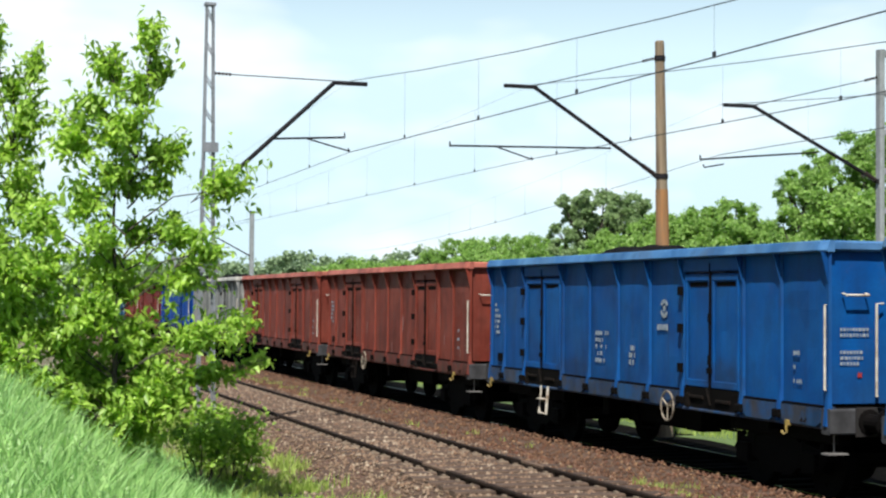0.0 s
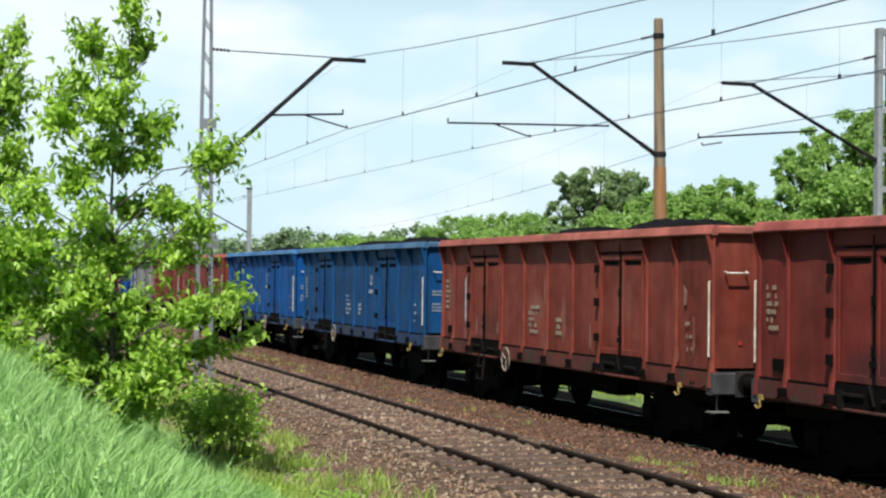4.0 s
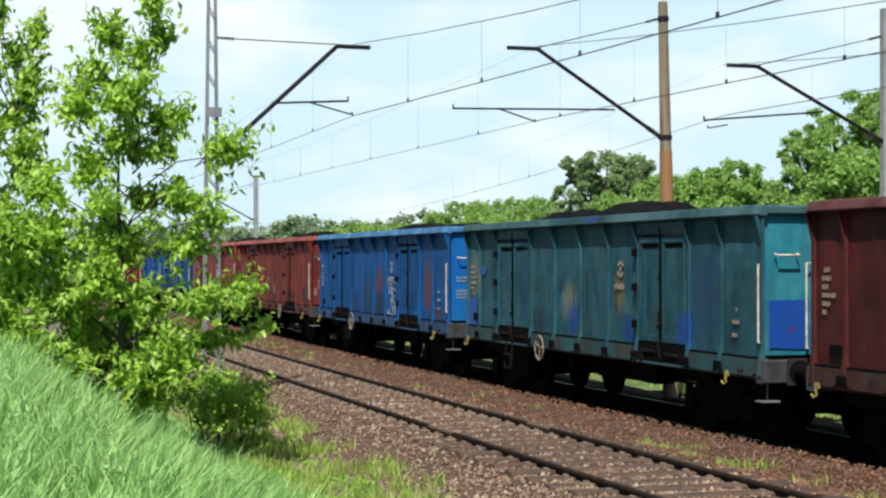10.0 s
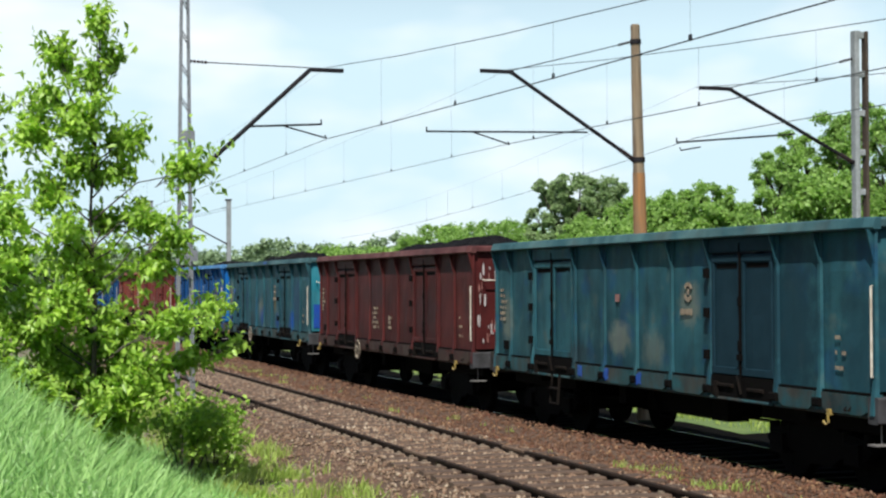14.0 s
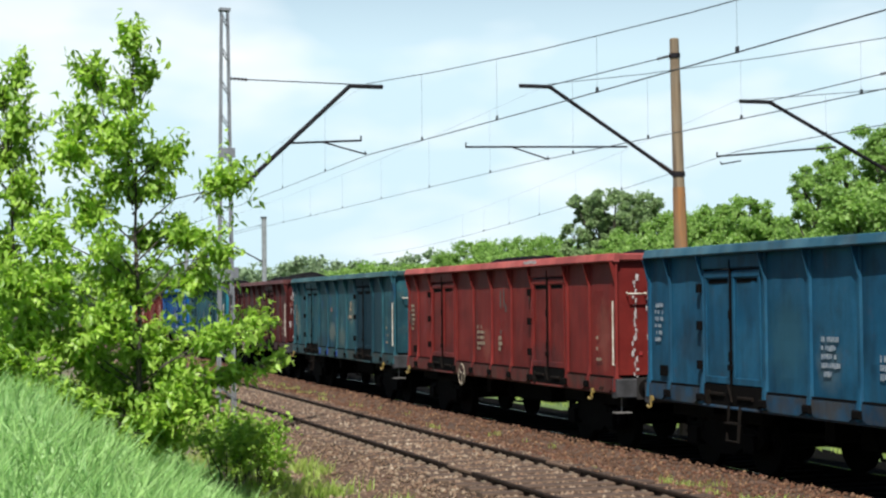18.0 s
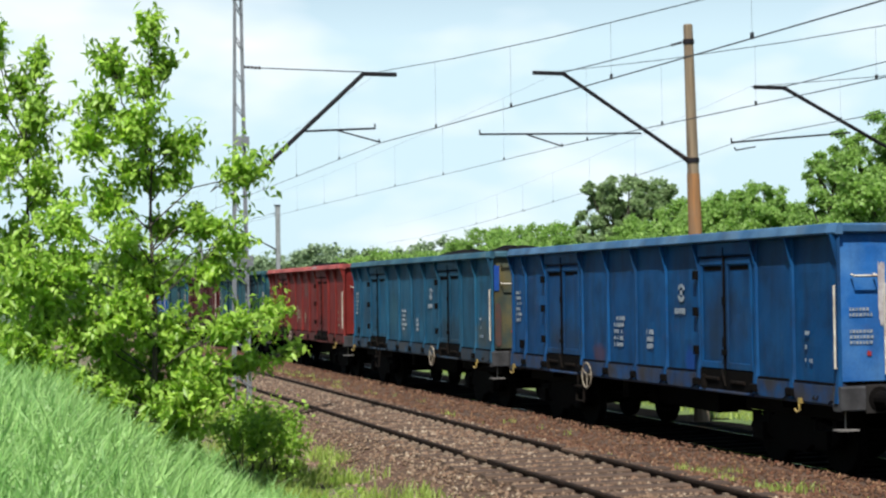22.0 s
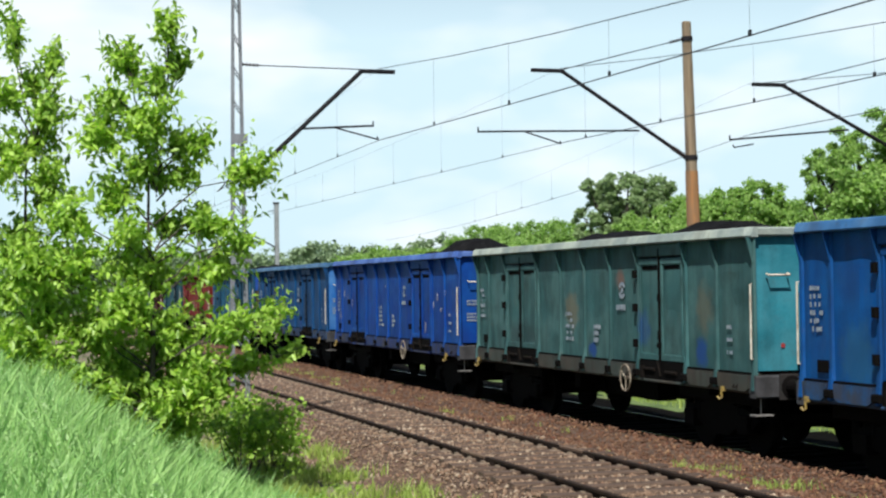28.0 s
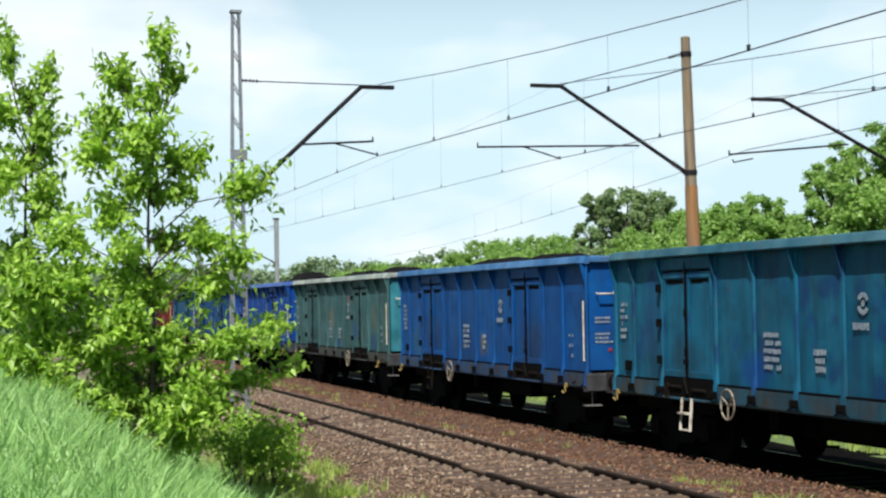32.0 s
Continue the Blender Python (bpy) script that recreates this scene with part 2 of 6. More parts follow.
HAND_WHEEL = rough_mat("worn_hand_wheel_paint", (0.2888, 0.2508, 0.19), (0.152, 0.114, 0.0836), 11, 0.6, 0, 0.2)
WHITE_MARK = rough_mat("chalky_white_marking", (0.304, 0.3344, 0.3572), (0.1216, 0.1672, 0.228), 22, 0.8, 0, 0.1)
TAN_MARK = rough_mat("faded_cream_marking", (0.30, 0.24, 0.17), (0.17, 0.12, 0.085), 22, 0.8, 0, 0.1)
YELLOW = rough_mat("yellow_paint", (0.3192, 0.2204, 0.0456), (0.1824, 0.1292, 0.0456), 20, 0.6, 0, 0.2)
RED_DOT = rough_mat("red_paint", (0.342, 0.0228, 0.0228), (0.228, 0.0228, 0.0228), 12, 0.6, 0, 0.2)
COAL = rough_mat("coal", (0.005, 0.005, 0.006), (0.012, 0.012, 0.013), 5, 0.8, 0, 0.9, 0.05, spec=0.03)
RAIL = rough_mat("rusty_rail_steel", (0.030, 0.019, 0.014), (0.014, 0.010, 0.008), 6, 0.85, 0.0, 0.3, spec=0.08)
RAIL_DUSTY = rough_mat("dusty_brown_rail_end", (0.1292, 0.0836, 0.0532), (0.0912, 0.0532, 0.0342), 6, 0.85, 0, 0.4)
CHAIR = rough_mat("dusty_rust_chair_iron", (0.24, 0.19, 0.14), (0.13, 0.085, 0.055), 12, 0.85, 0, 0.3)
SLEEPER = rough_mat("weathered_sleeper_wood", (0.105, 0.066, 0.043), (0.050, 0.030, 0.020), 5, 0.9, 0, 0.6, 0.02)
# sleepers below the train, coloured near black for its shade
SHADED_SLEEPER = rough_mat("shade_black_sleeper", (0.003, 0.0025, 0.002), (0.0018, 0.0015, 0.0012), 5, 0.95, 0, 0.4, spec=0.03)
CONCRETE = rough_mat("stained_mast_concrete", (0.228, 0.19, 0.1444), (0.152, 0.1178, 0.0836), 2.2, 0.85, 0, 0.4, 0.01, c=(0.2052, 0.0988, 0.038))
STEEL_PALE = rough_mat("galvanised_lattice_steel", (0.25, 0.262, 0.285), (0.18, 0.19, 0.205), 5, 0.55, 0.3, 0.15)
STEEL_DARK = rough_mat("dark_bracket_steel", (0.016, 0.014, 0.017), (0.010, 0.010, 0.013), 6, 0.7, 0.0, 0.2, spec=0.1)
WIRE = rough_mat("catenary_copper_dull", (0.0418, 0.0418, 0.0456), (0.0304, 0.0304, 0.0342), 6, 0.5, 0.5, 0.1)
PORCELAIN = rough_mat("brown_insulator_glaze", (0.0266, 0.0167, 0.0152), (0.038, 0.0228, 0.019), 20, 0.25, 0, 0.05)
BARK = rough_mat("bark", (0.076, 0.0646, 0.0494), (0.0456, 0.038, 0.0304), 9, 0.9, 0, 0.6, 0.01)
GRASS_GROUND = rough_mat("meadow_soil_and_grass", (0.076, 0.1292, 0.0342), (0.114, 0.1672, 0.0456), 0.9, 0.95, 0, 0.8, 0.05, c=(0.1292, 0.1444, 0.0532))
BANK_GROUND = rough_mat("bank_turf", (0.0532, 0.0988, 0.038), (0.076, 0.1292, 0.0456), 2.0, 0.95, 0, 0.8, 0.05)
VERGE_GROUND = rough_mat("dusty_verge_soil", (0.17, 0.135, 0.095), (0.12, 0.10, 0.06), 1.6, 0.95, 0, 0.8, 0.04, c=(0.0684, 0.0988, 0.0304))
# near-black ballast: the shade cast by the train is put into the colour
SHADED_BALLAST = rough_mat("shade_black_ballast", (0.0014, 0.0011, 0.0009), (0.0022, 0.0017, 0.0014), 3.0, 0.95, 0, 1.0, 0.04, spec=0.03)
BALLAST_GROUND = rough_mat("ballast_bed", (0.105, 0.063, 0.039), (0.066, 0.038, 0.024), 3.0, 0.95, 0, 1.0, 0.04, c=(0.13, 0.066, 0.042))


def stone_mat(name, cols):
    m, n, l, p = nodes_of(name)
    isl = n.new("ShaderNodeNewGeometry").outputs["Random Per Island"]
    r = n.new("ShaderNodeValToRGB")
    r.color_ramp.interpolation = "CONSTANT"
    while len(r.color_ramp.elements) < len(cols):
        r.color_ramp.elements.new(0.5)
    for e, (q, c) in zip(r.color_ramp.elements, cols):
        e.position, e.color = q, (*c, 1)
    l.new(isl, r.inputs["Fac"])
    co = n.new("ShaderNodeTexCoord").outputs["Object"]
    col = blend(n, l, scaled(n, l, ramp(n, l, noise_node(n, l, co, 1.1), 0.4, 0.62), 0.45), r.outputs["Color"], (0.09, 0.042, 0.018))
    l.new(col, p.inputs["Base Color"])
    p.inputs["Roughness"].default_value = 0.9
    return m


STONE = stone_mat("crushed_stone", ((0.0, (0.0751, 0.0310, 0.0124)), (0.3, (0.0491, 0.0189, 0.0081)), (0.55, (0.1242, 0.0686, 0.0418)),
                                    (0.78, (0.0802, 0.0261, 0.0105)), (0.92, (0.1864, 0.1058, 0.0523))))
STONE_DUSTY = stone_mat("dusty_crushed_stone", ((0.0, (0.1936, 0.1320, 0.0880)), (0.3, (0.1320, 0.0862, 0.0563)), (0.55, (0.2200, 0.1628, 0.1144)),
                                                (0.78, (0.1672, 0.1012, 0.0642)), (0.92, (0.3168, 0.2552, 0.1848))))
LEAF_BUSH = leaf_mat("maple_leaves", (0.085, 0.20, 0.016), (0.48, 0.66, 0.13), 0.4, 0.45)
LEAF_SHRUB = leaf_mat("shrub_leaves", (0.11, 0.23, 0.03), (0.40, 0.57, 0.10))
# background leaves are paled and greyed: distance haze is put into these colours
LEAF_TREE = leaf_mat("tree_leaves", (0.125, 0.225, 0.06), (0.32, 0.47, 0.13), through_light=0.5)
LEAF_DARK = leaf_mat("hazy_dark_tree_leaves", (0.15, 0.225, 0.105), (0.29, 0.38, 0.18), through_light=0.5)
LEAF_FAR = leaf_mat("hazy_far_wood_leaves", (0.15, 0.215, 0.12), (0.25, 0.33, 0.185), through_light=0.3)
BLADE = leaf_mat("meadow_grass_blades", (0.085, 0.23, 0.05), (0.42, 0.62, 0.23), through_light=0.4)
SEED_HEAD = leaf_mat("pale_grass_seed_heads", (0.24, 0.40, 0.15), (0.50, 0.66, 0.34), through_light=0.4)
BLADE_DRY = leaf_mat("verge_grass_blades", (0.16, 0.25, 0.04), (0.38, 0.45, 0.12), through_light=0.35)

# ---- mesh helpers ----


class Shape:
    """Collects vertices and faces of one mesh."""

    def __init__(self):
        self.v, self.f = [], []

    def add(self, verts, faces):
        k = len(self.v)
        self.v += [tuple(p) for p in verts]
        self.f += [tuple(i + k for i in f) for f in faces]
        return self

    def box(self, x0, x1, y0, y1, z0, z1):
        return self.add([(x0, y0, z0), (x1, y0, z0), (x1, y1, z0), (x0, y1, z0), (x0, y0, z1), (x1, y0, z1), (x1, y1, z1), (x0, y1, z1)],
                        [(0, 3, 2, 1), (4, 5, 6, 7), (0, 1, 5, 4), (1, 2, 6, 5), (2, 3, 7, 6), (3, 0, 4, 7)])

    def beam(self, x0, x1, y0, y1, z0, z1, c=0.012):
        """A box with chamfered long edges, along its longest side."""
        size = [x1 - x0, y1 - y0, z1 - z0]
        ax = size.index(max(size))
        a, b = [i for i in range(3) if i != ax]
        lo, hi = (x0, y0, z0), (x1, y1, z1)
        c = min(c, 0.3 * size[a], 0.3 * size[b])
        ring = [(lo[a] + c, lo[b]), (hi[a] - c, lo[b]), (hi[a], lo[b] + c), (hi[a], hi[b] - c),
                (hi[a] - c, hi[b]), (lo[a] + c, hi[b]), (lo[a], hi[b] - c), (lo[a], lo[b] + c)]
        verts = []
        for e in (lo[ax], hi[ax]):
            for p, q in ring:
                w = [0, 0, 0]
                w[ax], w[a], w[b] = e, p, q
                verts.append(w)
        faces = [(i, (i + 1) % 8, 8 + (i + 1) % 8, 8 + i) for i in range(8)] + [tuple(range(7, -1, -1)), tuple(range(8, 16))]
        if ax == 1:
            faces = [tuple(reversed(f)) for f in faces]
        return self.add(verts, faces)

    def tube(self, points, r, n=6, r_end=None):
        """A tube through points; r to r_end along it."""
        pts = [Vector(p) for p in points]
        verts, faces = [], []
        for i, p in enumerate(pts):
            d = (pts[min(i + 1, len(pts) - 1)] - pts[max(i - 1, 0)]).normalized()
            s = d.cross(Vector((0, 0, 1)) if abs(d.z) < 0.9 else Vector((0, 1, 0))).normalized()
            u = s.cross(d)
            k = r if r_end is None else r + (r_end - r) * i / (len(pts) - 1)
            for j in range(n):
                a = 2 * math.pi * j / n
                verts.append(p + s * (k * math.cos(a)) + u * (k * math.sin(a)))
        for i in range(len(pts) - 1):
            for j in range(n):
                a, b = i * n + j, i * n + (j + 1) % n
                faces.append((a, b, b + n, a + n))
        faces += [tuple(range(n - 1, -1, -1)), tuple(range((len(pts) - 1) * n, len(pts) * n))]
        return self.add(verts, faces)

    def lathe(self, profile, axis, origin, n=16):
        """Turns (along, radius) pairs about the x, y or z axis through origin."""
        verts, faces = [], []
        for s, r in profile:
            for j in range(n):
                a = 2 * math.pi * j / n
                w = [0, 0, 0]
                w[axis], w[(axis + 1) % 3], w[(axis + 2) % 3] = s, r * math.cos(a), r * math.sin(a)
                verts.append([w[i] + origin[i] for i in range(3)])
        k = len(profile)
        for i in range(k - 1):
            for j in range(n):
                a, b = i * n + j, i * n + (j + 1) % n
                faces.append((a, b, b + n, a + n))
        faces += [tuple(range(n - 1, -1, -1)), tuple(range((k - 1) * n, k * n))]
        return self.add(verts, faces)

    def plate(self, outline, axis, a, b):
        """A flat polygon, given in the two other axes' order, thick from a to b along axis."""
        n = len(outline)
        verts = []
        for e in (a, b):
            for p, q in outline:
                w = [0, 0, 0]
                others = [i for i in range(3) if i != axis]
                w[axis], w[others[0]], w[others[1]] = e, p, q
                verts.append(w)
        faces = [tuple(range(n - 1, -1, -1)), tuple(range(n, 2 * n))] + [(i, (i + 1) % n, n + (i + 1) % n, n + i) for i in range(n)]
        return self.add(verts, faces)

    def mesh(self, name, mat, smooth=False):
        me = bpy.data.meshes.new(name)
        me.from_pydata(self.v, [], self.f)
        me.materials.append(mat)
        if smooth:
            me.polygons.foreach_set("use_smooth", [True] * len(me.polygons))
        me.update()
        return me


def mesh_np(name, verts, faces, mat):
    """A mesh from arrays of vertices and equal-sided faces."""
    me = bpy.data.meshes.new(name)
    nv, nf, k = len(verts), len(faces), faces.shape[1]
    me.vertices.add(nv), me.loops.add(nf * k), me.polygons.add(nf)
    me.vertices.foreach_set("co", np.asarray(verts, np.float32).ravel())
    me.loops.foreach_set("vertex_index", np.asarray(faces, np.int32).ravel())
    me.polygons.foreach_set("loop_start", np.arange(0, nf * k, k, dtype=np.int32))
    me.materials.append(mat)
    me.update(calc_edges=True)
    return me


def part(name, shape, mat, parent, label="", smooth=False):
    ob = new(name, shape if isinstance(shape, bpy.types.Mesh) else shape.mesh(name, mat, smooth))
    ob.parent = parent
    return tagged(ob, label)


def thing(name, label, category, m=None, group="", kind=""):
    ob = new(name)
    ob.empty_display_size = 0.2
    if m is not None:
        ob.matrix_basis = m
    return tagged(ob, label, category, group, kind)


# ---- the line's plan: near track axis, bending to the right ----
BEND, AXIS_X = 0.0007, 7.919
TRAIN_OFF, TRAIN_Z = 4.59, -0.245


def axis(s):
    c = max(-250.0, min(250.0, s))
    return AXIS_X + 0.5 * BEND * c * c + BEND * c * (s - c)


def on_track(s, off, z=0.0):
    return Vector((axis(s) + off, s, z))


def track_turn(s):
    return -math.degrees(math.atan(BEND * max(-250.0, min(250.0, s))))


PROFILE = [(-4000, 1.6), (-60, 1.4), (-20, 0.85), (-8, 0.70), (-7.2, 0.68), (-6.4, 0.45), (-5.6, 0.10), (-5.0, -0.15), (-4.3, -0.36), (-3.7, -0.42), (-3.0, -0.43), (-2.2, -0.40), (-1.5, -0.16), (-1.2, -0.105),
           (1.2, -0.105), (1.55, -0.17), (2.2, -0.25), (2.9, -0.195), (3.36, -0.18), (3.62, -0.415), (5.9, -0.415), (6.6, -0.6), (7.4, -0.55), (30, -0.4), (80, 0.0), (4000, 2.0)]


def ground_z(u, y):
    z = float(np.interp(u, [p[0] for p in PROFILE], [p[1] for p in PROFILE]))
    # the bank swells into a higher shoulder ahead
    swell = max(0.0, min(1.0, (y - 6.0) / 13.0))
    side = max(0.0, min(1.0, (-5.4 - u) / 1.4))
    z += 0.45 * swell * swell * (3 - 2 * swell) * side * max(0.0, min(1.0, (60 - y) / 20))
    if -3.4 < u < 7:
        return z + 0.012 * noise.noise((u * 2.1, y * 2.1, 0))
    return z + 0.07 * noise.noise((u * 0.35, y * 0.35, 3.0))


def make_ground():
    us = [-4000, -1500, -600, -250, -120, -60, -40, -28, -20, -15, -12, -10, -9] + [-8 + 0.3 * i for i in range(54)] + [8.5, 9.5, 11, 13, 16, 20, 26, 34, 45, 60, 80, 120, 250, 600, 1500, 4000]
    ys = [-1500, -500, -200, -100, -60, -40, -30] + [-24 + 0.8 * i for i in range(180)] + [124, 130, 140, 155, 175, 200, 250, 320, 420, 600, 1000, 2000, 4000]
    verts = [(axis(y) + u, y, ground_z(u, y)) for y in ys for u in us]
    n = len(us)
    faces = [(j * n + i, j * n + i + 1, (j + 1) * n + i + 1, (j + 1) * n + i) for j in range(len(ys) - 1) for i in range(n - 1)]
    me = bpy.data.meshes.new("ground")
    me.from_pydata(verts, [], faces)
    for m in (GRASS_GROUND, BANK_GROUND, VERGE_GROUND, BALLAST_GROUND, SHADED_BALLAST):
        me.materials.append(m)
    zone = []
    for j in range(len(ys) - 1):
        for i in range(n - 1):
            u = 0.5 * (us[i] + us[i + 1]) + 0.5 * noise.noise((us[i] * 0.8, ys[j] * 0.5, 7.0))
            # zone 4, under and behind the train, carries its shade as colour
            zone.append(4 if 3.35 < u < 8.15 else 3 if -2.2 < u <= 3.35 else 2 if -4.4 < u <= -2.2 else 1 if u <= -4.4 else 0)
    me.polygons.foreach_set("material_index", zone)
    me.polygons.foreach_set("use_smooth", [True] * len(zone))
    tagged(new("ground", me), "grassy bank, brown ballast bed and meadow beyond", "ground", kind="structure")


make_ground()


def rail_mesh(off, z, pieces):
    prof = [(-0.0625, -0.15), (0.0625, -0.15), (0.0625, -0.138), (0.012, -0.125), (0.010, -0.045), (0.035, -0.035), (0.035, -0.006), (0.024, 0.0),
            (-0.024, 0.0), (-0.035, -0.006), (-0.035, -0.035), (-0.010, -0.045), (-0.012, -0.125), (-0.0625, -0.138)]
    k = len(prof)
    sh = Shape()
    for s0, s1 in pieces:
        steps = max(2, int((s1 - s0) / 4))
        verts = []
        for i in range(steps + 1):
            s = s0 + (s1 - s0) * i / steps
            verts += [on_track(s, off + px, z + pz) for px, pz in prof]
        faces = [(i * k + j, i * k + (j + 1) % k, (i + 1) * k + (j + 1) % k, (i + 1) * k + j) for i in range(steps) for j in range(k)]
        faces += [tuple(range(k - 1, -1, -1)), tuple(range(steps * k, steps * k + k))]
        sh.add(verts, faces)
    return sh


def make_track(label, off, z, joints, sleeper_from, sleeper_to, sleeper_mat=SLEEPER, rail_mat=RAIL, polished=False, lift=0.066, chairs=False):
    tr = thing("railway_track", label, "railway track", kind="structure")
    for side, joint in zip((-0.7525, 0.7525), joints):
        cuts = [-90.0, *joint, 260.0]
        for a, b in zip(cuts, cuts[1:]):
            dusty = b - a < 3
            part("rail", rail_mesh(off + side, z, [(a + 0.01, b - 0.01)]), RAIL_DUSTY if dusty else rail_mat, tr, "dust-covered brown rail length" if dusty else "rusty dark steel rail")
        if polished:
            sh = Shape()
            for i in range(70):
                s0, s1 = -20 + 2.0 * i, -18 + 2.0 * i
                sh.add([on_track(s, off + side + px, z + 0.003) for s in (s0, s1) for px in (-0.014, 0.014)], [(0, 1, 3, 2)])
            part("rail_head", sh, POLISHED_RAIL, tr, "wheel-polished rail head")
        for j in joint:
            m = Shape()
            for e in (-1, 1):
                m.add([on_track(s, off + side + e * x, z + h) for s in (j - 0.42, j + 0.42) for x, h in ((0.014, -0.12), (0.032, -0.115), (0.030, -0.045), (0.014, -0.04))],
                      [(0, 1, 5, 4), (1, 2, 6, 5), (2, 3, 7, 6), (3, 0, 4, 7), (3, 2, 1, 0), (4, 5, 6, 7)])
            part("fishplate", m, RAIL, tr)
    rng = random.Random(5)
    base = [Shape().beam(-1.28, 1.28, -0.125, 0.125, -0.32, -0.148, 0.02).mesh("sleeper", sleeper_mat) for _ in range(1)]
    s = sleeper_from
    seat = Shape().beam(-0.165, 0.165, -0.09, 0.09, -0.150, -0.112, 0.01).box(-0.115, -0.07, -0.04, 0.04, -0.118, -0.085).box(0.07, 0.115, -0.04, 0.04, -0.118, -0.085).mesh("rail_chair", CHAIR)
    while s < sleeper_to:
        if chairs and s < 75:
            for side in (-0.7525, 0.7525):
                c = on_track(s, off + side, z)
                part("rail_chair", seat, CHAIR, tr, "pale rusty rail chair").matrix_basis = pose(c.x, c.y, c.z + 0.040, 0, 0, track_turn(s))
        ob = part("sleeper", base[0], sleeper_mat, tr)
        p = on_track(s, off + rng.uniform(-0.03, 0.03), z + lift + (0.018 if chairs and s < 22 else 0.0) + rng.uniform(-0.012, 0.008))
        ob.matrix_basis = pose(p.x, p.y, p.z, 0, 0, track_turn(s) + rng.uniform(-1.2, 1.2))
        s += 0.6


make_track("rusty rails on old wooden sleepers in brown ballast", 0.0, 0.0, ([21.3, 22.4, 47.0], [21.45, 22.35, 46.0]), 8, 110, lift=0.064, chairs=True)
stub = thing("iron_bar", "short dark iron bar lying against the near rail", "iron bar")
sp = on_track(32.0, -0.85)
part("bar", Shape().tube([(sp.x, sp.y, -0.06), (sp.x - 0.35, sp.y - 0.2, -0.12), (sp.x - 0.75, sp.y - 0.5, -0.24)], 0.05, 8), RAIL, stub)
# rails and sleepers take near-black materials that stand for the train's shade
make_track("shaded rails on wooden sleepers under the coal train", TRAIN_OFF, TRAIN_Z, ([30.0], [30.4]), 8, 120, SHADED_SLEEPER, IRON_AND_SHADE, polished=True)

# ---- overhead line: masts, brackets, wires ----


def insulator(p, q, r=0.05):
    """A string of sheds from p to q."""
    p, q = Vector(p), Vector(q)
    sh, d = Shape(), q - p
    pts, rad = [], []
    for i in range(5):
        for f, k in ((0.0, 0.35), (0.25, 1.0), (0.5, 1.0), (0.75, 0.35)):
            pts.append(p + d * ((i + f) / 5)), rad.append(r * k)
    pts.append(q), rad.append(r * 0.3)
    n = 8
    s = d.normalized().cross(Vector((0, 1, 0))).normalized()
    t = s.cross(d.normalized())
    verts = [c + s * (k * math.cos(2 * math.pi * j / n)) + t * (k * math.sin(2 * math.pi * j / n)) for c, k in zip(pts, rad) for j in range(n)]
    faces = [(i * n + j, i * n + (j + 1) % n, (i + 1) * n + (j + 1) % n, (i + 1) * n + j) for i in range(len(pts) - 1) for j in range(n)]
    return sh.add(verts, faces + [tuple(range(n - 1, -1, -1)), tuple(range((len(pts) - 1) * n, len(pts) * n))])


def bracket(mast, foot, knee, tip, tie, arm0, arm1, steady0, steady1):
    """The cantilever of a mast, all points (x, z) in the mast's own plane."""
    P = lambda a, y=0.0: (a[0], y, a[1])
    part("strut", Shape().tube([P(foot), P(knee)], 0.042, 8), STEEL_DARK, mast)
    part("cantilever_end", Shape().beam(min(knee[0], tip[0]), max(knee[0], tip[0]), -0.045, 0.045, knee[1] - 0.02, knee[1] + 0.055), STEEL_DARK, mast)
    e = Vector(P(tie)) + (Vector(P(knee)) - Vector(P(tie))).normalized() * 0.34
    part("tie_insulator", insulator(P(tie), e, 0.034), PORCELAIN, mast)
    part("tie_rod", Shape().tube([e, P((knee[0], knee[1] + 0.05))], 0.011, 5), STEEL_DARK, mast)
    part("registration_arm", Shape().tube([P(arm0), P(arm1)], 0.022, 6), STEEL_DARK, mast)
    part("steady_arm", Shape().tube([P(steady0), P(steady1)], 0.016, 6).tube([P(steady1), P((steady1[0] - 0.03, steady1[1] + 0.06))], 0.014, 5), STEEL_DARK, mast)
    part("foot_clamp", Shape().lathe([(-0.05, 0.05), (0.05, 0.05)], 1, P(foot), 8), STEEL_DARK, mast)
    part("knee_clamp", Shape().lathe([(-0.04, 0.04), (0.04, 0.04)], 1, P(knee), 8), STEEL_DARK, mast)
    part("arm_tip", Shape().box(arm1[0] - 0.012, arm1[0] + 0.012, -0.012, 0.012, arm1[1] - 0.02, arm1[1] + 0.09), STEEL_DARK, mast)
    f = Vector(P(foot))
    out = (Vector(P(knee)) - f).normalized()
    part("foot_insulator", insulator(f + out * 0.06, f + out * 0.38, 0.06), PORCELAIN, mast)


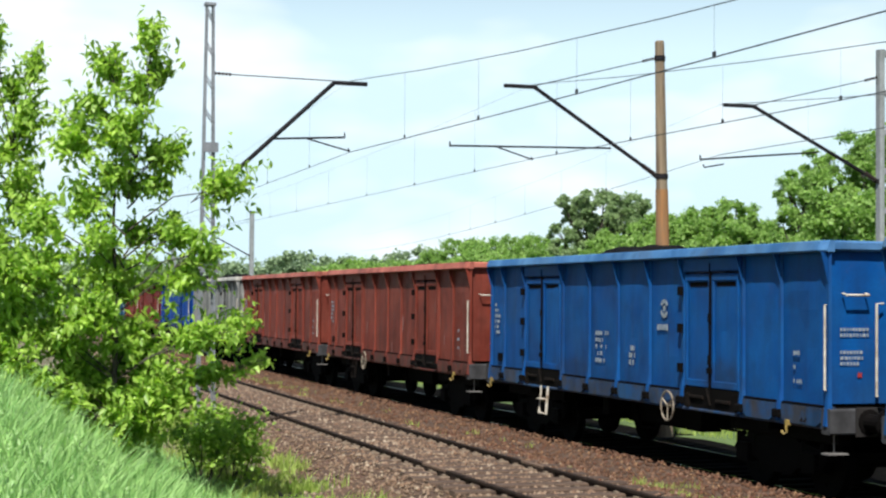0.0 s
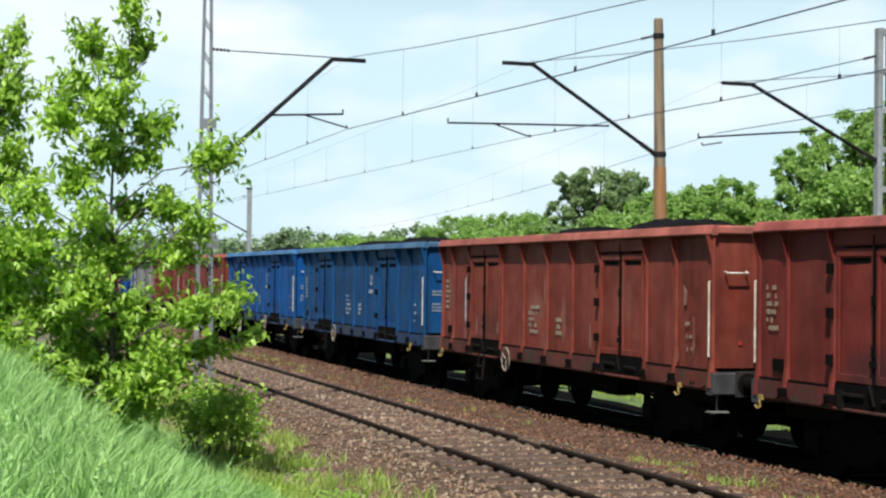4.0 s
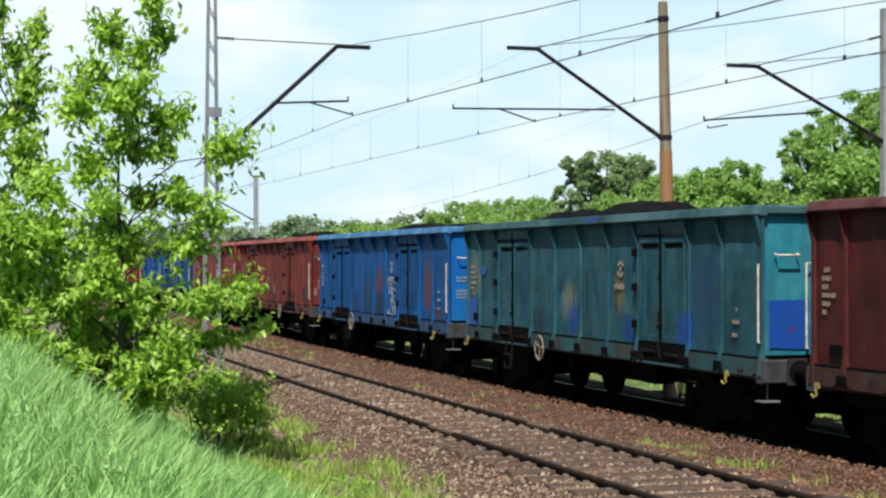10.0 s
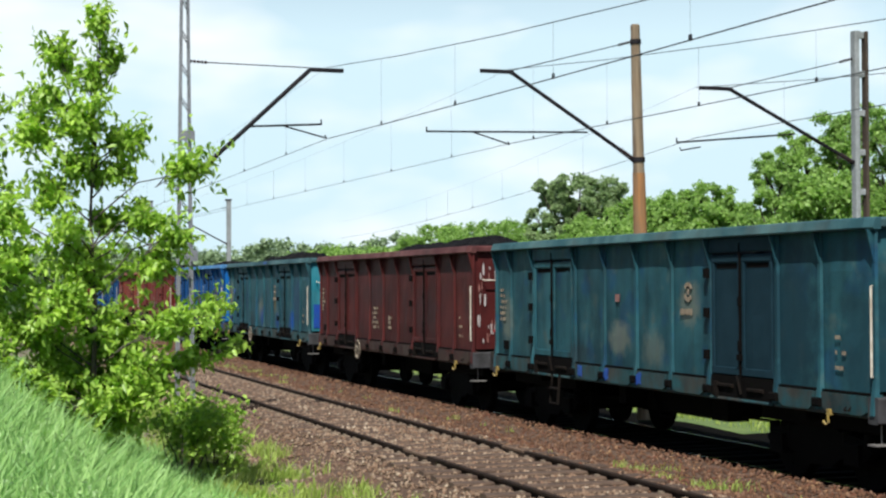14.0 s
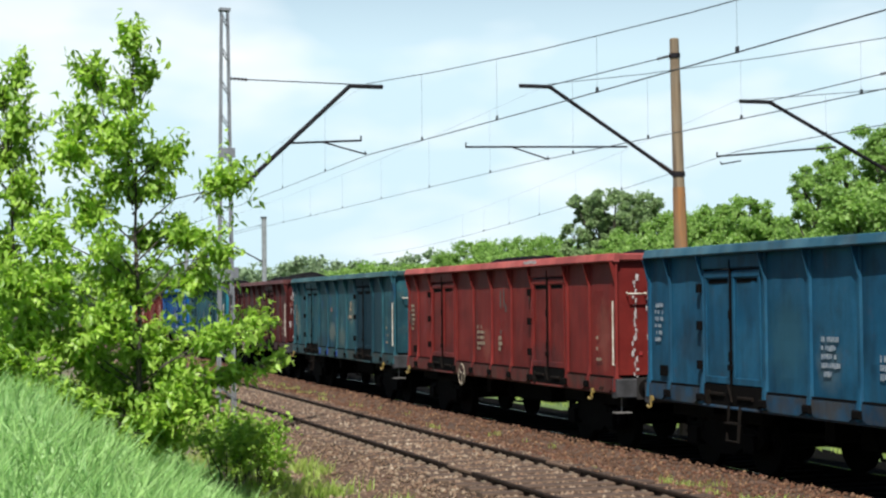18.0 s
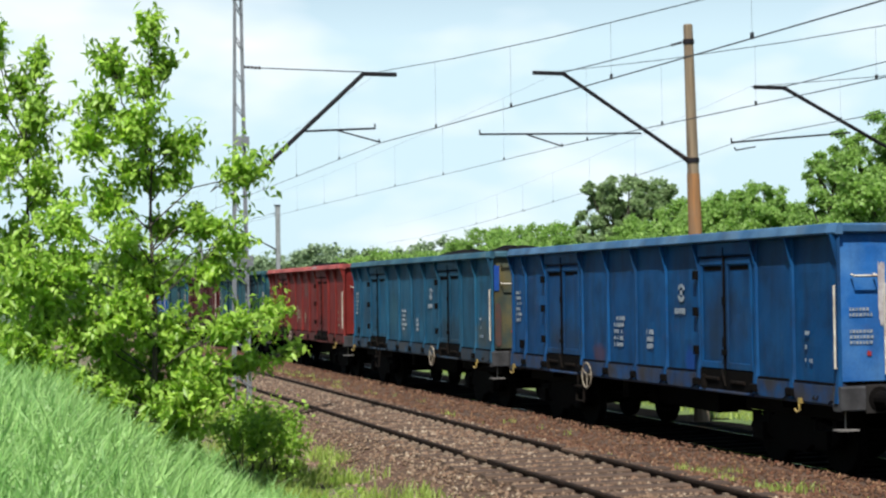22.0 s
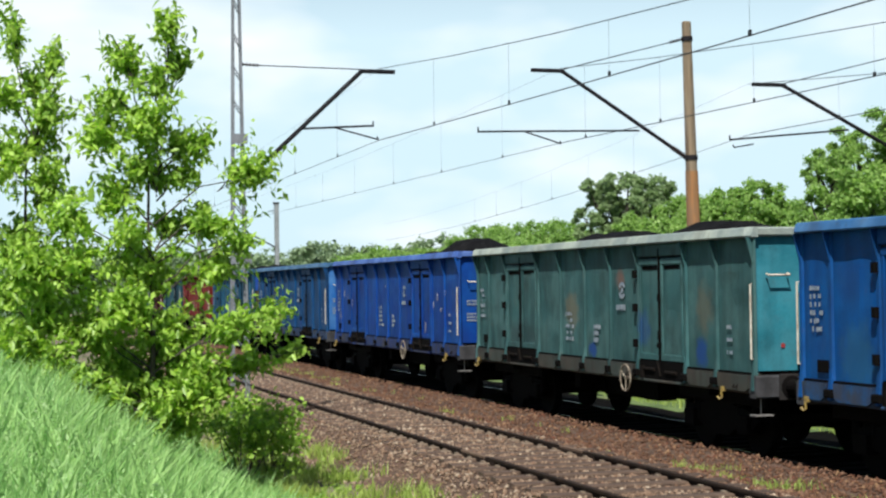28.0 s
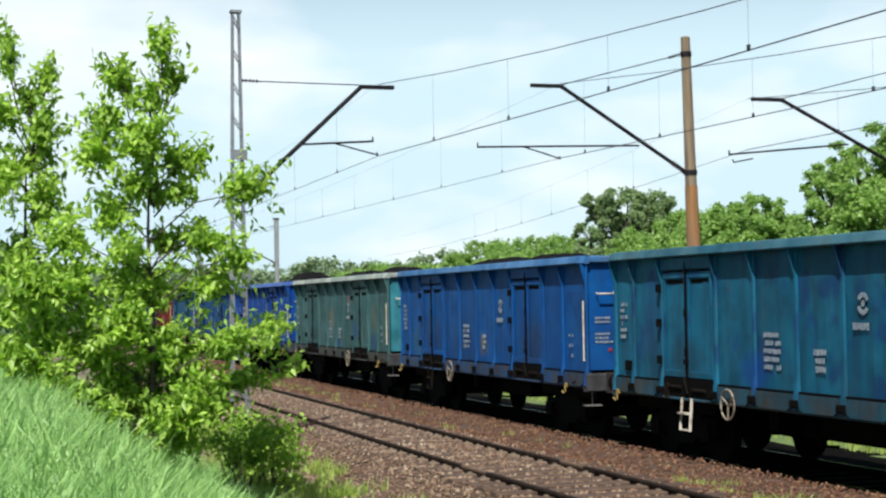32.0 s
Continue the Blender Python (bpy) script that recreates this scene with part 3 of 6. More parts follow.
def lattice_mast(x, y, label):
    m = thing("lattice_mast", label, "catenary mast", pose(x, y, -0.5), group="masts of the overhead line")
    top = 8.25
    half = lambda z: 0.17 - 0.095 * z / top
    for sx in (-1, 1):
        for sy in (-1, 1):
            q = [(sx * half(0), sy * 0.16), (sx * half(top), sy * 0.07)]
            verts = []
            for (a, b), z in zip(q, (0, top)):
                w = 0.035
                verts += [(a - w * (sx > 0), b - w * (sy > 0), z), (a + w * (sx < 0), b - w * (sy > 0), z), (a + w * (sx < 0), b + w * (sy < 0), z), (a - w * (sx > 0), b + w * (sy < 0), z)]
            part("leg", Shape().add(verts, [(0, 3, 2, 1), (4, 5, 6, 7), (0, 1, 5, 4), (1, 2, 6, 5), (2, 3, 7, 6), (3, 0, 4, 7)]), STEEL_PALE, m)
    z = 0.3
    while z < top - 0.5:
        for sy in (-1, 1):
            b = sy * (0.16 - 0.09 * z / top)
            part("lacing", Shape().tube([(-half(z) + 0.02, b, z + 0.42), (half(z) - 0.02, b, z + 0.18)], 0.013, 5), STEEL_PALE, m)
        z += 0.62
    part("cap_plate", Shape().box(-0.10, 0.10, -0.09, 0.09, top - 0.03, top + 0.02), STEEL_PALE, m)
    part("sign_plate", Shape().box(-0.15, 0.15, -0.20, -0.185, 5.5, 5.68), STEEL_PALE, m, "small grey plate")
    part("lower_plate", Shape().box(-0.2, 0.2, -0.21, -0.195, 3.3, 3.5), STEEL_PALE, m, "small grey plate")
    part("footing", Shape().beam(-0.35, 0.35, -0.35, 0.35, -0.3, 0.25, 0.05), CONCRETE, m, "concrete footing block")
    return m


mast = lattice_mast(5.53, 29.76, "pale grey steel lattice mast beside the near track")
bracket(mast, (0.34, 5.02), (2.36, 6.9), (3.02, 6.9), (0.09, 6.98), (1.20, 5.81), (2.59, 5.89), (1.81, 5.85), (2.69, 5.63))


def pole_mast(x, y, lean, label, mat, top=8.35, r0=0.165, r1=0.098, bracket_at=None):
    m = thing("concrete_mast", label, "catenary mast", pose(x, y, -0.5), group="masts of the overhead line")
    part("shaft", Shape().lathe([(0, r0), (top * 0.5, (r0 + r1) / 2), (top - 0.03, r1), (top, r1 * 0.85)], 2, (0, 0, 0), 18), mat, m).matrix_basis = pose(0, 0, 0, 0, lean, 0)
    for z in (5.48, 7.98):
        k = r0 + (r1 - r0) * z / top
        part("band", Shape().lathe([(z - 0.05, k + 0.018), (z + 0.05, k + 0.018)], 2, (0, 0, 0), 18), STEEL_DARK, m, "dark iron band").matrix_basis = pose(0, 0, 0, 0, lean, 0)
    return m




def streaked_mat(name, a, b, c):
    m, n, l, p = nodes_of(name)
    co = n.new("ShaderNodeTexCoord").outputs["Object"]
    f1, f2 = noise_node(n, l, co, 14.0, 5.0, 0.6, (1, 1, 0.05)), noise_node(n, l, co, 0.9, 4.0, 0.6)
    col = blend(n, l, ramp(n, l, f1, 0.38, 0.62), a, b)
    col = blend(n, l, scaled(n, l, ramp(n, l, f2, 0.42, 0.62), 0.6), col, c)
    l.new(col, p.inputs["Base Color"])
    p.inputs["Roughness"].default_value = 0.9
    bump(n, l, p, f1, 0.5, 0.01)
    return m


MAST_BROWN = streaked_mat("streaked_brown_mast", (0.2052, 0.152, 0.095), (0.0912, 0.0608, 0.038), (0.1596, 0.1292, 0.0912))
MAST_RUST = streaked_mat("rust_streaked_mast", (0.2736, 0.114, 0.0304), (0.1292, 0.0684, 0.0304), (0.1824, 0.114, 0.0608))
mast = pole_mast(15.54, 31.12, -1.2, "tall brown weathered round mast behind the train", MAST_BROWN)
part("rust_stain", Shape().lathe([(3.3, 0.152), (5.2, 0.133)], 2, (0, 0, 0), 18), MAST_RUST, mast, "orange rust run-off").matrix_basis = pose(0, 0, 0, 0, -1.2, 0)
bracket(mast, (-0.24, 5.49), (-2.99, 7.21), (-3.68, 7.17), (-0.26, 7.98), (-1.29, 6.03), (-4.85, 5.95), (-3.9, 5.98), (-3.05, 5.73))


FAR_CONCRETE = rough_mat("grey_mast_concrete", (0.27, 0.29, 0.30), (0.20, 0.215, 0.22), 2.2, 0.85, 0, 0.3)
DARK_POST = rough_mat("dark_brown_post", (0.06, 0.04, 0.028), (0.035, 0.024, 0.018), 3.0, 0.85, 0, 0.3)


def double_mast(x, y, top, label):
    m = thing("concrete_mast", label, "catenary mast", pose(x, y, -0.5), group="masts of the overhead line")
    for e in (-1, 1):
        part("post", Shape().beam(e * 0.125 - (0.06 if e < 0 else 0.035), e * 0.125 + (0.06 if e < 0 else 0.035), -0.10, 0.10, 0, top, 0.02), FAR_CONCRETE if e < 0 else DARK_POST, m, "pale grey post" if e < 0 else "dark brown post")
    z = 0.5
    while z < top:
        part("web", Shape().beam(-0.07, 0.07, -0.07, 0.07, z, z + 0.14, 0.015), FAR_CONCRETE, m)
        z += 0.85
    return m


mast = double_mast(20.30, 30.2, 8.3, "weathered concrete mast of two linked posts by the wood")
bracket(mast, (-0.2, 5.46), (-3.17, 6.92), (-3.90, 6.86), (-0.2, 7.7), (-1.65, 6.03), (-4.45, 5.78), (-3.90, 5.7), (-4.35, 5.62))
for x, y, lab in ((21.6, 101.0, "slender grey mast far down the line"), (17.2, 104.0, "slender grey mast half hidden by leaves")):
    mast = thing("concrete_mast", lab, "catenary mast", pose(x, y, -0.5), group="masts of the overhead line")
    part("shaft", Shape().beam(-0.13, 0.13, -0.13, 0.13, 0, 8.2, 0.02), FAR_CONCRETE, mast)
    part("cap", Shape().beam(-0.2, 0.15, -0.15, 0.15, 8.2, 8.3, 0.02), STEEL_DARK, mast)
    bracket(mast, (-0.16, 5.5), (-3.0, 7.0), (-3.7, 6.95), (-0.16, 7.8), (-1.4, 6.0), (-4.2, 5.85), (-3.7, 5.8), (-3.2, 5.6))


def catenary(name, label, contact, messenger, droppers):
    """A span of contact wire and messenger with its droppers; each wire a list of points."""
    w = thing("overhead_wire", label, "overhead wire", group="overhead wires")
    part("contact_wire", Shape().tube(contact[:15], 0.0085, 5), WIRE, w)
    part("contact_wire", Shape().tube(contact[14:], 0.0065, 5), WIRE, w)
    part("messenger_wire", Shape().tube(messenger[:15], 0.007, 5), WIRE, w)
    part("messenger_wire", Shape().tube(messenger[14:], 0.0024, 4), WIRE, w, "thin wire of the next span")

    def at(line, y):
        for a, b in zip(line, line[1:]):
            if (a[1] - y) * (b[1] - y) <= 0:
                return Vector(a).lerp(Vector(b), (y - a[1]) / (b[1] - a[1]))
    for y in droppers:
        a, b = at(contact, y), at(messenger, y)
        if a and b:
            part("dropper", Shape().tube([a, b], 0.0019, 4).box(a.x - 0.008, a.x + 0.008, a.y - 0.03, a.y + 0.03, a.z - 0.01, a.z + 0.06), WIRE, w)
    return w


def span_wire(p, q, sag, n=14):
    p, q = Vector(p), Vector(q)
    return [tuple(p.lerp(q, i / n) - Vector((0, 0, 4 * sag * (i / n) * (1 - i / n)))) for i in range(n + 1)]


def overhead(label, x_mast, y_mast, z_contact, z_mess, off, far_x, near_sag, far_rise, far_sag=0.0, mess_sag=1.38, first=3.4, step=3.65):
    """Two spans: from behind the camera to the mast row, and on to the next."""
    near = (axis(-32) + off, -32.0)
    con = span_wire((near[0], near[1], z_contact), (x_mast, y_mast, z_contact), near_sag, 14)[:-1] + span_wire((x_mast, y_mast, z_contact), (far_x, 101.0, z_contact + far_rise), far_sag, 14)
    mes = span_wire((near[0], near[1], z_mess), (x_mast, y_mast, z_mess), mess_sag, 14)[:-1] + span_wire((x_mast, y_mast, z_mess), (far_x, 101.0, z_mess), 0.42, 14)
    catenary("overhead_wire", label, con, mes, [y_mast - first - step * i for i in range(9)] + [y_mast + 4.0 + 5.2 * i for i in range(7)])


overhead("twin overhead wires above the empty near track", 8.24, 29.76, 5.12, 6.47, 0.0, axis(101) + 0.3, 0.26, 0.1)
overhead("twin overhead wires above the coal train", 12.5, 31.12, 5.25, 6.78, 4.24, axis(101) + 3.94, 0.15, 0.42, 0.0, 1.52, 1.25, 3.4)
overhead("twin overhead wires beyond the train, bearing away", 16.3, 30.2, 5.39, 6.44, 8.6, 28.7, 0.0, 0.0, 0.3)
# ---- coal wagons ----
PITCH, HALF = 14.04, 6.4
POSTS = (6.35, 5.60, 4.47, 2.57, 1.37, 0.16, -1.05, -2.25, -4.10, -5.15, -6.35)
DOORS = ((4.47, 2.57), (-2.25, -4.10))
PANELS = ((6.35, 5.60), (5.60, 4.47), (2.57, 1.37), (1.37, 0.16), (0.16, -1.05), (-1.05, -2.25), (-4.10, -5.15), (-5.15, -6.35))
TALLER = 1.032


def dented(y0, y1, z0, z1, x, sx, seed, depth=0.016, ny=5, nz=8, thick=0.02):
    """A sheet in the wagon's side between y0 and y1, slightly dented, facing sx."""
    sh, verts, faces = Shape(), [], []
    for i in range(ny + 1):
        for j in range(nz + 1):
            y, z = y0 + (y1 - y0) * i / ny, z0 + (z1 - z0) * j / nz
            edge = min(1.0, 4 * min(i, ny - i) / ny) * min(1.0, 4 * min(j, nz - j) / nz)
            verts.append((x + sx * edge * depth * (0.4 + 1.6 * noise.noise((y * 1.7 + seed * 5.1, z * 1.7, seed))), y, z))
    n = nz + 1
    for i in range(ny):
        for j in range(nz):
            f = (i * n + j, i * n + j + 1, (i + 1) * n + j + 1, (i + 1) * n + j)
            faces.append(f if (y1 - y0) * sx > 0 else tuple(reversed(f)))
    return sh.add(verts, faces).box(x - sx * thick if sx > 0 else x + 0.004, x - 0.004 if sx > 0 else x + thick, min(y0, y1), max(y0, y1), z0, z1)


def side_post(y, sx):
    """A shallow pressed post with a thin gusset blade that flares out under the rim."""
    b = 1.365
    sec = lambda z, w, d: [(sx * b, y - w, z), (sx * (b + d), y - w * 0.6, z), (sx * (b + d), y + w * 0.6, z), (sx * b, y + w, z)]
    verts = sec(1.0, 0.065, 0.075) + sec(1.26, 0.06, 0.05) + sec(1.40, 0.055, 0.034) + sec(2.70, 0.05, 0.030) + sec(3.13, 0.05, 0.034)
    faces = [(i * 4 + j, i * 4 + j + 1, i * 4 + j + 5, i * 4 + j + 4) for i in range(4) for j in range(3)] + [(0, 1, 2, 3), (16, 17, 18, 19)]
    sh = Shape().add(verts, faces)
    blade = [(sx * (b + d), y + e, z) for e in (-0.016, 0.016) for d, z in ((0.0, 2.74), (0.030, 2.74), (0.130, 3.128), (0.0, 3.128))]
    return sh.add(blade, [(0, 1, 2, 3), (7, 6, 5, 4), (0, 4, 5, 1), (1, 5, 6, 2), (2, 6, 7, 3)])


def rim_shape(sx, y0=-6.42, y1=6.42):
    """The rolled top edge of a side: its outer face leans back to the sky; the ends are cut off at a slant."""
    prof = [(1.33, 3.13), (1.502, 3.13), (1.515, 3.15), (1.475, 3.255), (1.45, 3.27), (1.33, 3.27)]
    verts = []
    for k, y in enumerate((y0, y0 + 0.12, y1 - 0.12, y1)):
        verts += [(sx * (x - (0.07 * (x > 1.4) if k in (0, 3) else 0)), y, z) for x, z in prof]
    m = len(prof)
    faces = [(i * m + j, i * m + (j + 1) % m, (i + 1) * m + (j + 1) % m, (i + 1) * m + j) for i in range(3) for j in range(m)]
    faces += [tuple(range(m - 1, -1, -1)), tuple(range(3 * m, 4 * m))]
    return Shape().add(verts, faces)


def bars(rows, x, y0, z0, w, h, gap=0.035, seed=1, holes=0.25):
    """Unreadable writing: rows of short bars on the near side, from y0 towards the wagon's rear."""
    sh, rng = Shape(), random.Random(seed)
    for r in range(rows):
        y, z = y0, z0 - r * (h + gap)
        stop = y0 - w * rng.uniform(0.5, 1.0)
        while y > stop:
            k = rng.uniform(0.022, 0.05)
            if rng.random() > holes:
                sh.box(x - 0.004, x, y - k, y, z - h * rng.uniform(0.8, 1.0), z - h * rng.uniform(0.0, 0.12))
            y -= k + 0.016
    return sh


def end_bars(seed):
    sh, rng = Shape(), random.Random(seed + 300)
    for r, z in enumerate((2.2, 2.13, 1.92, 1.85, 1.78)):
        x = -1.2
        while x < -1.2 + rng.uniform(0.25, 0.45):
            k = rng.uniform(0.02, 0.045)
            sh.box(x, x + k, -6.336, -6.331, z - 0.04, z)
            x += k + 0.016
    return sh


def emblem(x, y, z):
    """A round worn mark: two crescents about a dot."""
    sh = Shape()
    for a0 in (0.5, 3.7):
        ts = [a0 + 0.45 * i for i in range(6)]
        sh.plate([(y + 0.14 * math.cos(t), z + 0.14 * math.sin(t)) for t in ts] + [(y + 0.08 * math.cos(t), z + 0.08 * math.sin(t)) for t in reversed(ts)], 0, x - 0.004, x)
    return sh.plate([(y + 0.045 * math.cos(1.05 * i), z + 0.045 * math.sin(1.05 * i)) for i in range(6)], 0, x - 0.004, x)


def bogie_mesh():
    sh = Shape()
    for sx in (-1, 1):
        out = [(-1.25, 0.52), (-1.1, 0.66), (-0.55, 0.72), (-0.35, 0.80), (0.35, 0.80), (0.55, 0.72), (1.1, 0.66), (1.25, 0.52), (1.12, 0.40), (0.75, 0.44),
               (0.5, 0.36), (0.35, 0.26), (-0.35, 0.26), (-0.5, 0.36), (-0.75, 0.44), (-1.12, 0.40)]
        sh.plate(out, 0, sx * 1.0 - 0.05, sx * 1.0 + 0.05)
        for y in (-0.9, 0.9):
            sh.box(sx * 1.0 - 0.12, sx * 1.0 + 0.12, y - 0.16, y + 0.16, 0.34, 0.60)
            for e in (-0.24, 0.24):
                sh.lathe([(0.56, 0.07), (0.74, 0.07)], 2, (sx * 1.0, y + e, 0), 8)
    sh.box(-1.0, 1.0, -0.28, 0.28, 0.55, 0.82)
    sh.box(-0.9, 0.9, -1.25, -1.15, 0.5, 0.62).box(-0.9, 0.9, 1.15, 1.25, 0.5, 0.62)
    return sh


def wheelset_mesh():
    sh = Shape()
    for sx in (-1, 1):
        sh.lathe([(-0.068, 0.43), (-0.066, 0.455), (0.04, 0.46), (0.045, 0.49), (0.066, 0.485), (0.068, 0.40)] if sx < 0 else
                 [(-0.068, 0.40), (-0.066, 0.485), (-0.045, 0.49), (-0.04, 0.46), (0.066, 0.455), (0.068, 0.43)], 0, (sx * 0.76, 0, 0), 28)
        for i in range(4):
            a = math.pi / 2 * i
            sh.box(sx * 0.76 + sx * 0.068, sx * 0.76 + sx * 0.074, 0.28 * math.cos(a) - 0.03, 0.28 * math.cos(a) + 0.03, 0.28 * math.sin(a) - 0.03, 0.28 * math.sin(a) + 0.03)
    return sh.lathe([(-1.05, 0.07), (1.05, 0.07)], 0, (0, 0, 0), 12)


def wagon_template(base):
    """One four-axle open wagon; y ahead, the near side at -x, z from the rail."""
    w = thing("coal_wagon", "", "freight wagon", group="wagons of the coal train")
    P = lambda name, sh, label="": tagged_paint(part(name, sh, base, w, label))

    def tagged_paint(ob):
        ob["coat"] = 1
        return ob
    X = -1.36

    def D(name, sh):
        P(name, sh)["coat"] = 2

    D("top_rim", rim_shape(-1))
    P("top_rim", rim_shape(1))
    for e in (-1, 1):
        P("end_rim", Shape().beam(-1.33, 1.33, e * 6.34 - 0.07, e * 6.34 + 0.07, 3.14, 3.27, 0.025))
    # near side
    for i, (a, b) in enumerate(PANELS):
        P("side_panel", dented(a, b, 1.22, 3.135, X, -1, i + 1))
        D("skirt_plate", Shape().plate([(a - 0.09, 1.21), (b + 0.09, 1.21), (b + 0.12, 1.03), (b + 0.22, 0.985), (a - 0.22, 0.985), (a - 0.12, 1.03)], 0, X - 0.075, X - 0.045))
        # solid black strip in place of the shade between panel and skirt
        part("panel_slit", Shape().box(X - 0.052, X - 0.002, b + 0.08, a - 0.08, 1.222, 1.248), IRON_AND_SHADE, w, "black strip for the shaded slit along the panel's foot")
    for y in POSTS:
        P("side_post", side_post(y, -1))
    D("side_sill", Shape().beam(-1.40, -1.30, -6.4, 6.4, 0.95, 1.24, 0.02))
    for k, (a, b) in enumerate(DOORS):
        mid = 0.5 * (a + b)
        P("door_header", Shape().beam(X - 0.06, X + 0.01, b + 0.05, a - 0.05, 2.93, 3.13, 0.015))
        for i, (p, q) in enumerate(((a - 0.09, mid + 0.02), (mid - 0.02, b + 0.09))):
            leaf = P("door_leaf", dented(p, q, 1.30, 2.90, X - 0.012, -1, 20 + 2 * k + i, 0.012, 3, 6))
            fr = Shape()
            fr.beam(X - 0.042, X - 0.012, q, p, 2.80, 2.89, 0.008).beam(X - 0.042, X - 0.012, q, p, 1.30, 1.40, 0.008)
            fr.beam(X - 0.042, X - 0.012, q, q + 0.07, 1.40, 2.80, 0.008).beam(X - 0.042, X - 0.012, p - 0.07, p, 1.40, 2.80, 0.008)
            f = part("door_frame", fr, base, leaf)
            f["coat"] = 1
            # thin black plate that paints the shade in the door's top slot
            part("vent_slot", Shape().box(X - 0.018, X - 0.013, q + 0.12, p - 0.12, 2.72, 2.785), IRON_AND_SHADE, leaf, "black strip for the shaded slot under the door's top rail")
        part("lock_bar", Shape().tube([(X - 0.06, mid, 1.1), (X - 0.06, mid, 3.05)], 0.015, 6).box(X - 0.08, X - 0.02, mid - 0.03, mid + 0.03, 1.62, 1.76)
             .box(X - 0.08, X - 0.02, mid - 0.03, mid + 0.03, 2.22, 2.34).box(X - 0.045, X - 0.008, mid - 0.026, mid + 0.026, 1.3, 2.9).box(X - 0.09, X - 0.02, mid - 0.045, mid + 0.045, 1.50, 1.58), IRON_AND_SHADE, w, "dark locking bar")
        for z in (1.55, 2.12, 2.66):
            part("hinge", Shape().beam(X - 0.10, X - 0.03, a - 0.045, a + 0.075, z - 0.065, z + 0.065, 0.02), IRON_AND_SHADE, w, "black door hinge")
        # closed black box: its colour stands for the shade of the hollow
        part("latch_box", Shape().box(X - 0.047, X + 0.02, b + 0.08, a - 0.08, 1.00, 1.285), IRON_AND_SHADE, w, "black box for the shaded opening behind the door latch")
        part("latch", Shape().beam(X - 0.08, X - 0.03, mid + 0.2, a - 0.3, 1.13, 1.18).beam(X - 0.08, X - 0.03, b + 0.3, mid - 0.2, 1.10, 1.15)
             .tube([(X - 0.08, mid - 0.06, 1.06), (X - 0.09, mid + 0.04, 1.30)], 0.018, 6).box(X - 0.09, X - 0.03, a - 0.3, a - 0.2, 1.0, 1.2), LATCH_IRON, w, "rusty drop latch")
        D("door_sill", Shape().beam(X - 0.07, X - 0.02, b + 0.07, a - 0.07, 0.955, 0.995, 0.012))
    for y in POSTS[1:-1]:
        part("bracket_foot", Shape().beam(X - 0.11, X - 0.05, y - 0.085, y + 0.085, 1.03, 1.14, 0.025), IRON_AND_SHADE, w)
    # far side, one plain wall with its posts
    far = Shape().box(1.34, 1.36, -6.4, 6.4, 1.2, 3.13).box(1.30, 1.42, -6.4, 6.4, 0.95, 1.24)
    for y in POSTS:
        s = side_post(y, 1)
        far.add(s.v, s.f)
    P("far_side_wall", far)
    # ends
    for e in (-1, 1):
        sh = Shape().box(-1.34, 1.34, min(e * 6.28, e * 6.31), max(e * 6.28, e * 6.31), 1.27, 3.14)
        n, verts = 9, []
        for i in range(n):
            for j in range(n):
                ex, ez = i / (n - 1), j / (n - 1)
                edge = min(1.0, 5 * min(ex, 1 - ex)) * min(1.0, 5 * min(ez, 1 - ez))
                verts.append((-1.34 + 2.68 * ex, e * (6.318 + edge * 0.012 * noise.noise((ex * 5, ez * 4, e))), 1.27 + 1.87 * ez))
        sh.add(verts, [f if e < 0 else tuple(reversed(f)) for f in [(i * n + j, (i + 1) * n + j, (i + 1) * n + j + 1, i * n + j + 1) for i in range(n - 1) for j in range(n - 1)]])
        P("end_wall", sh)
        # black bar coloured as the shade in the gap below the end wall
        part("end_gap", Shape().box(-1.32, 1.32, min(e * 6.26, e * 6.29), max(e * 6.26, e * 6.29), 1.2, 1.275), IRON_AND_SHADE, w, "black strip for the shaded slit under the end wall")
        for x in (-0.25, 0.45, 1.30):
            P("end_post", Shape().beam(x - 0.06, x + 0.06, min(e * 6.33, e * 6.40), max(e * 6.33, e * 6.40), 1.2, 3.13, 0.02))
        part("buffer_beam", Shape().beam(-1.42, 1.42, min(e * 6.25, e * 6.46), max(e * 6.25, e * 6.46), 0.90, 1.21, 0.02), GRIMY_BEAM, w, "grimy buffer beam with traces of paint")
        part("buffer_base", Shape().beam(-1.06, -0.69, min(e * 6.46, e * 6.485), max(e * 6.46, e * 6.485), 0.87, 1.23, 0.01).beam(0.69, 1.06, min(e * 6.46, e * 6.485), max(e * 6.46, e * 6.485), 0.87, 1.23, 0.01), BEAM_RUST, w, "grimy brown buffer base plates")
        for x in (-0.875, 0.875):
            part("buffer", buffer_shape(x, e), IRON_AND_SHADE, w)
        part("coupling", Shape().tube([(0, e * 6.4, 0.98), (0, e * 6.75, 0.98), (0, e * 6.95, 0.86), (0, e * 7.02, 0.74)], 0.045, 6)
             .tube([(0.35, e * 6.45, 0.9), (0.36, e * 6.62, 0.62), (0.3, e * 6.85, 0.5), (0.2, e * 7.0, 0.62)], 0.025, 6), IRON_AND_SHADE, w)
    # hand rails, steps and hooks of the rear end
    part("handrail", Shape().tube([(-1.36, -6.30, 1.44), (-1.44, -6.36, 1.44), (-1.44, -6.36, 2.48), (-1.36, -6.30, 2.48)], 0.016, 6), CREAM, w, "cream side grab rail")
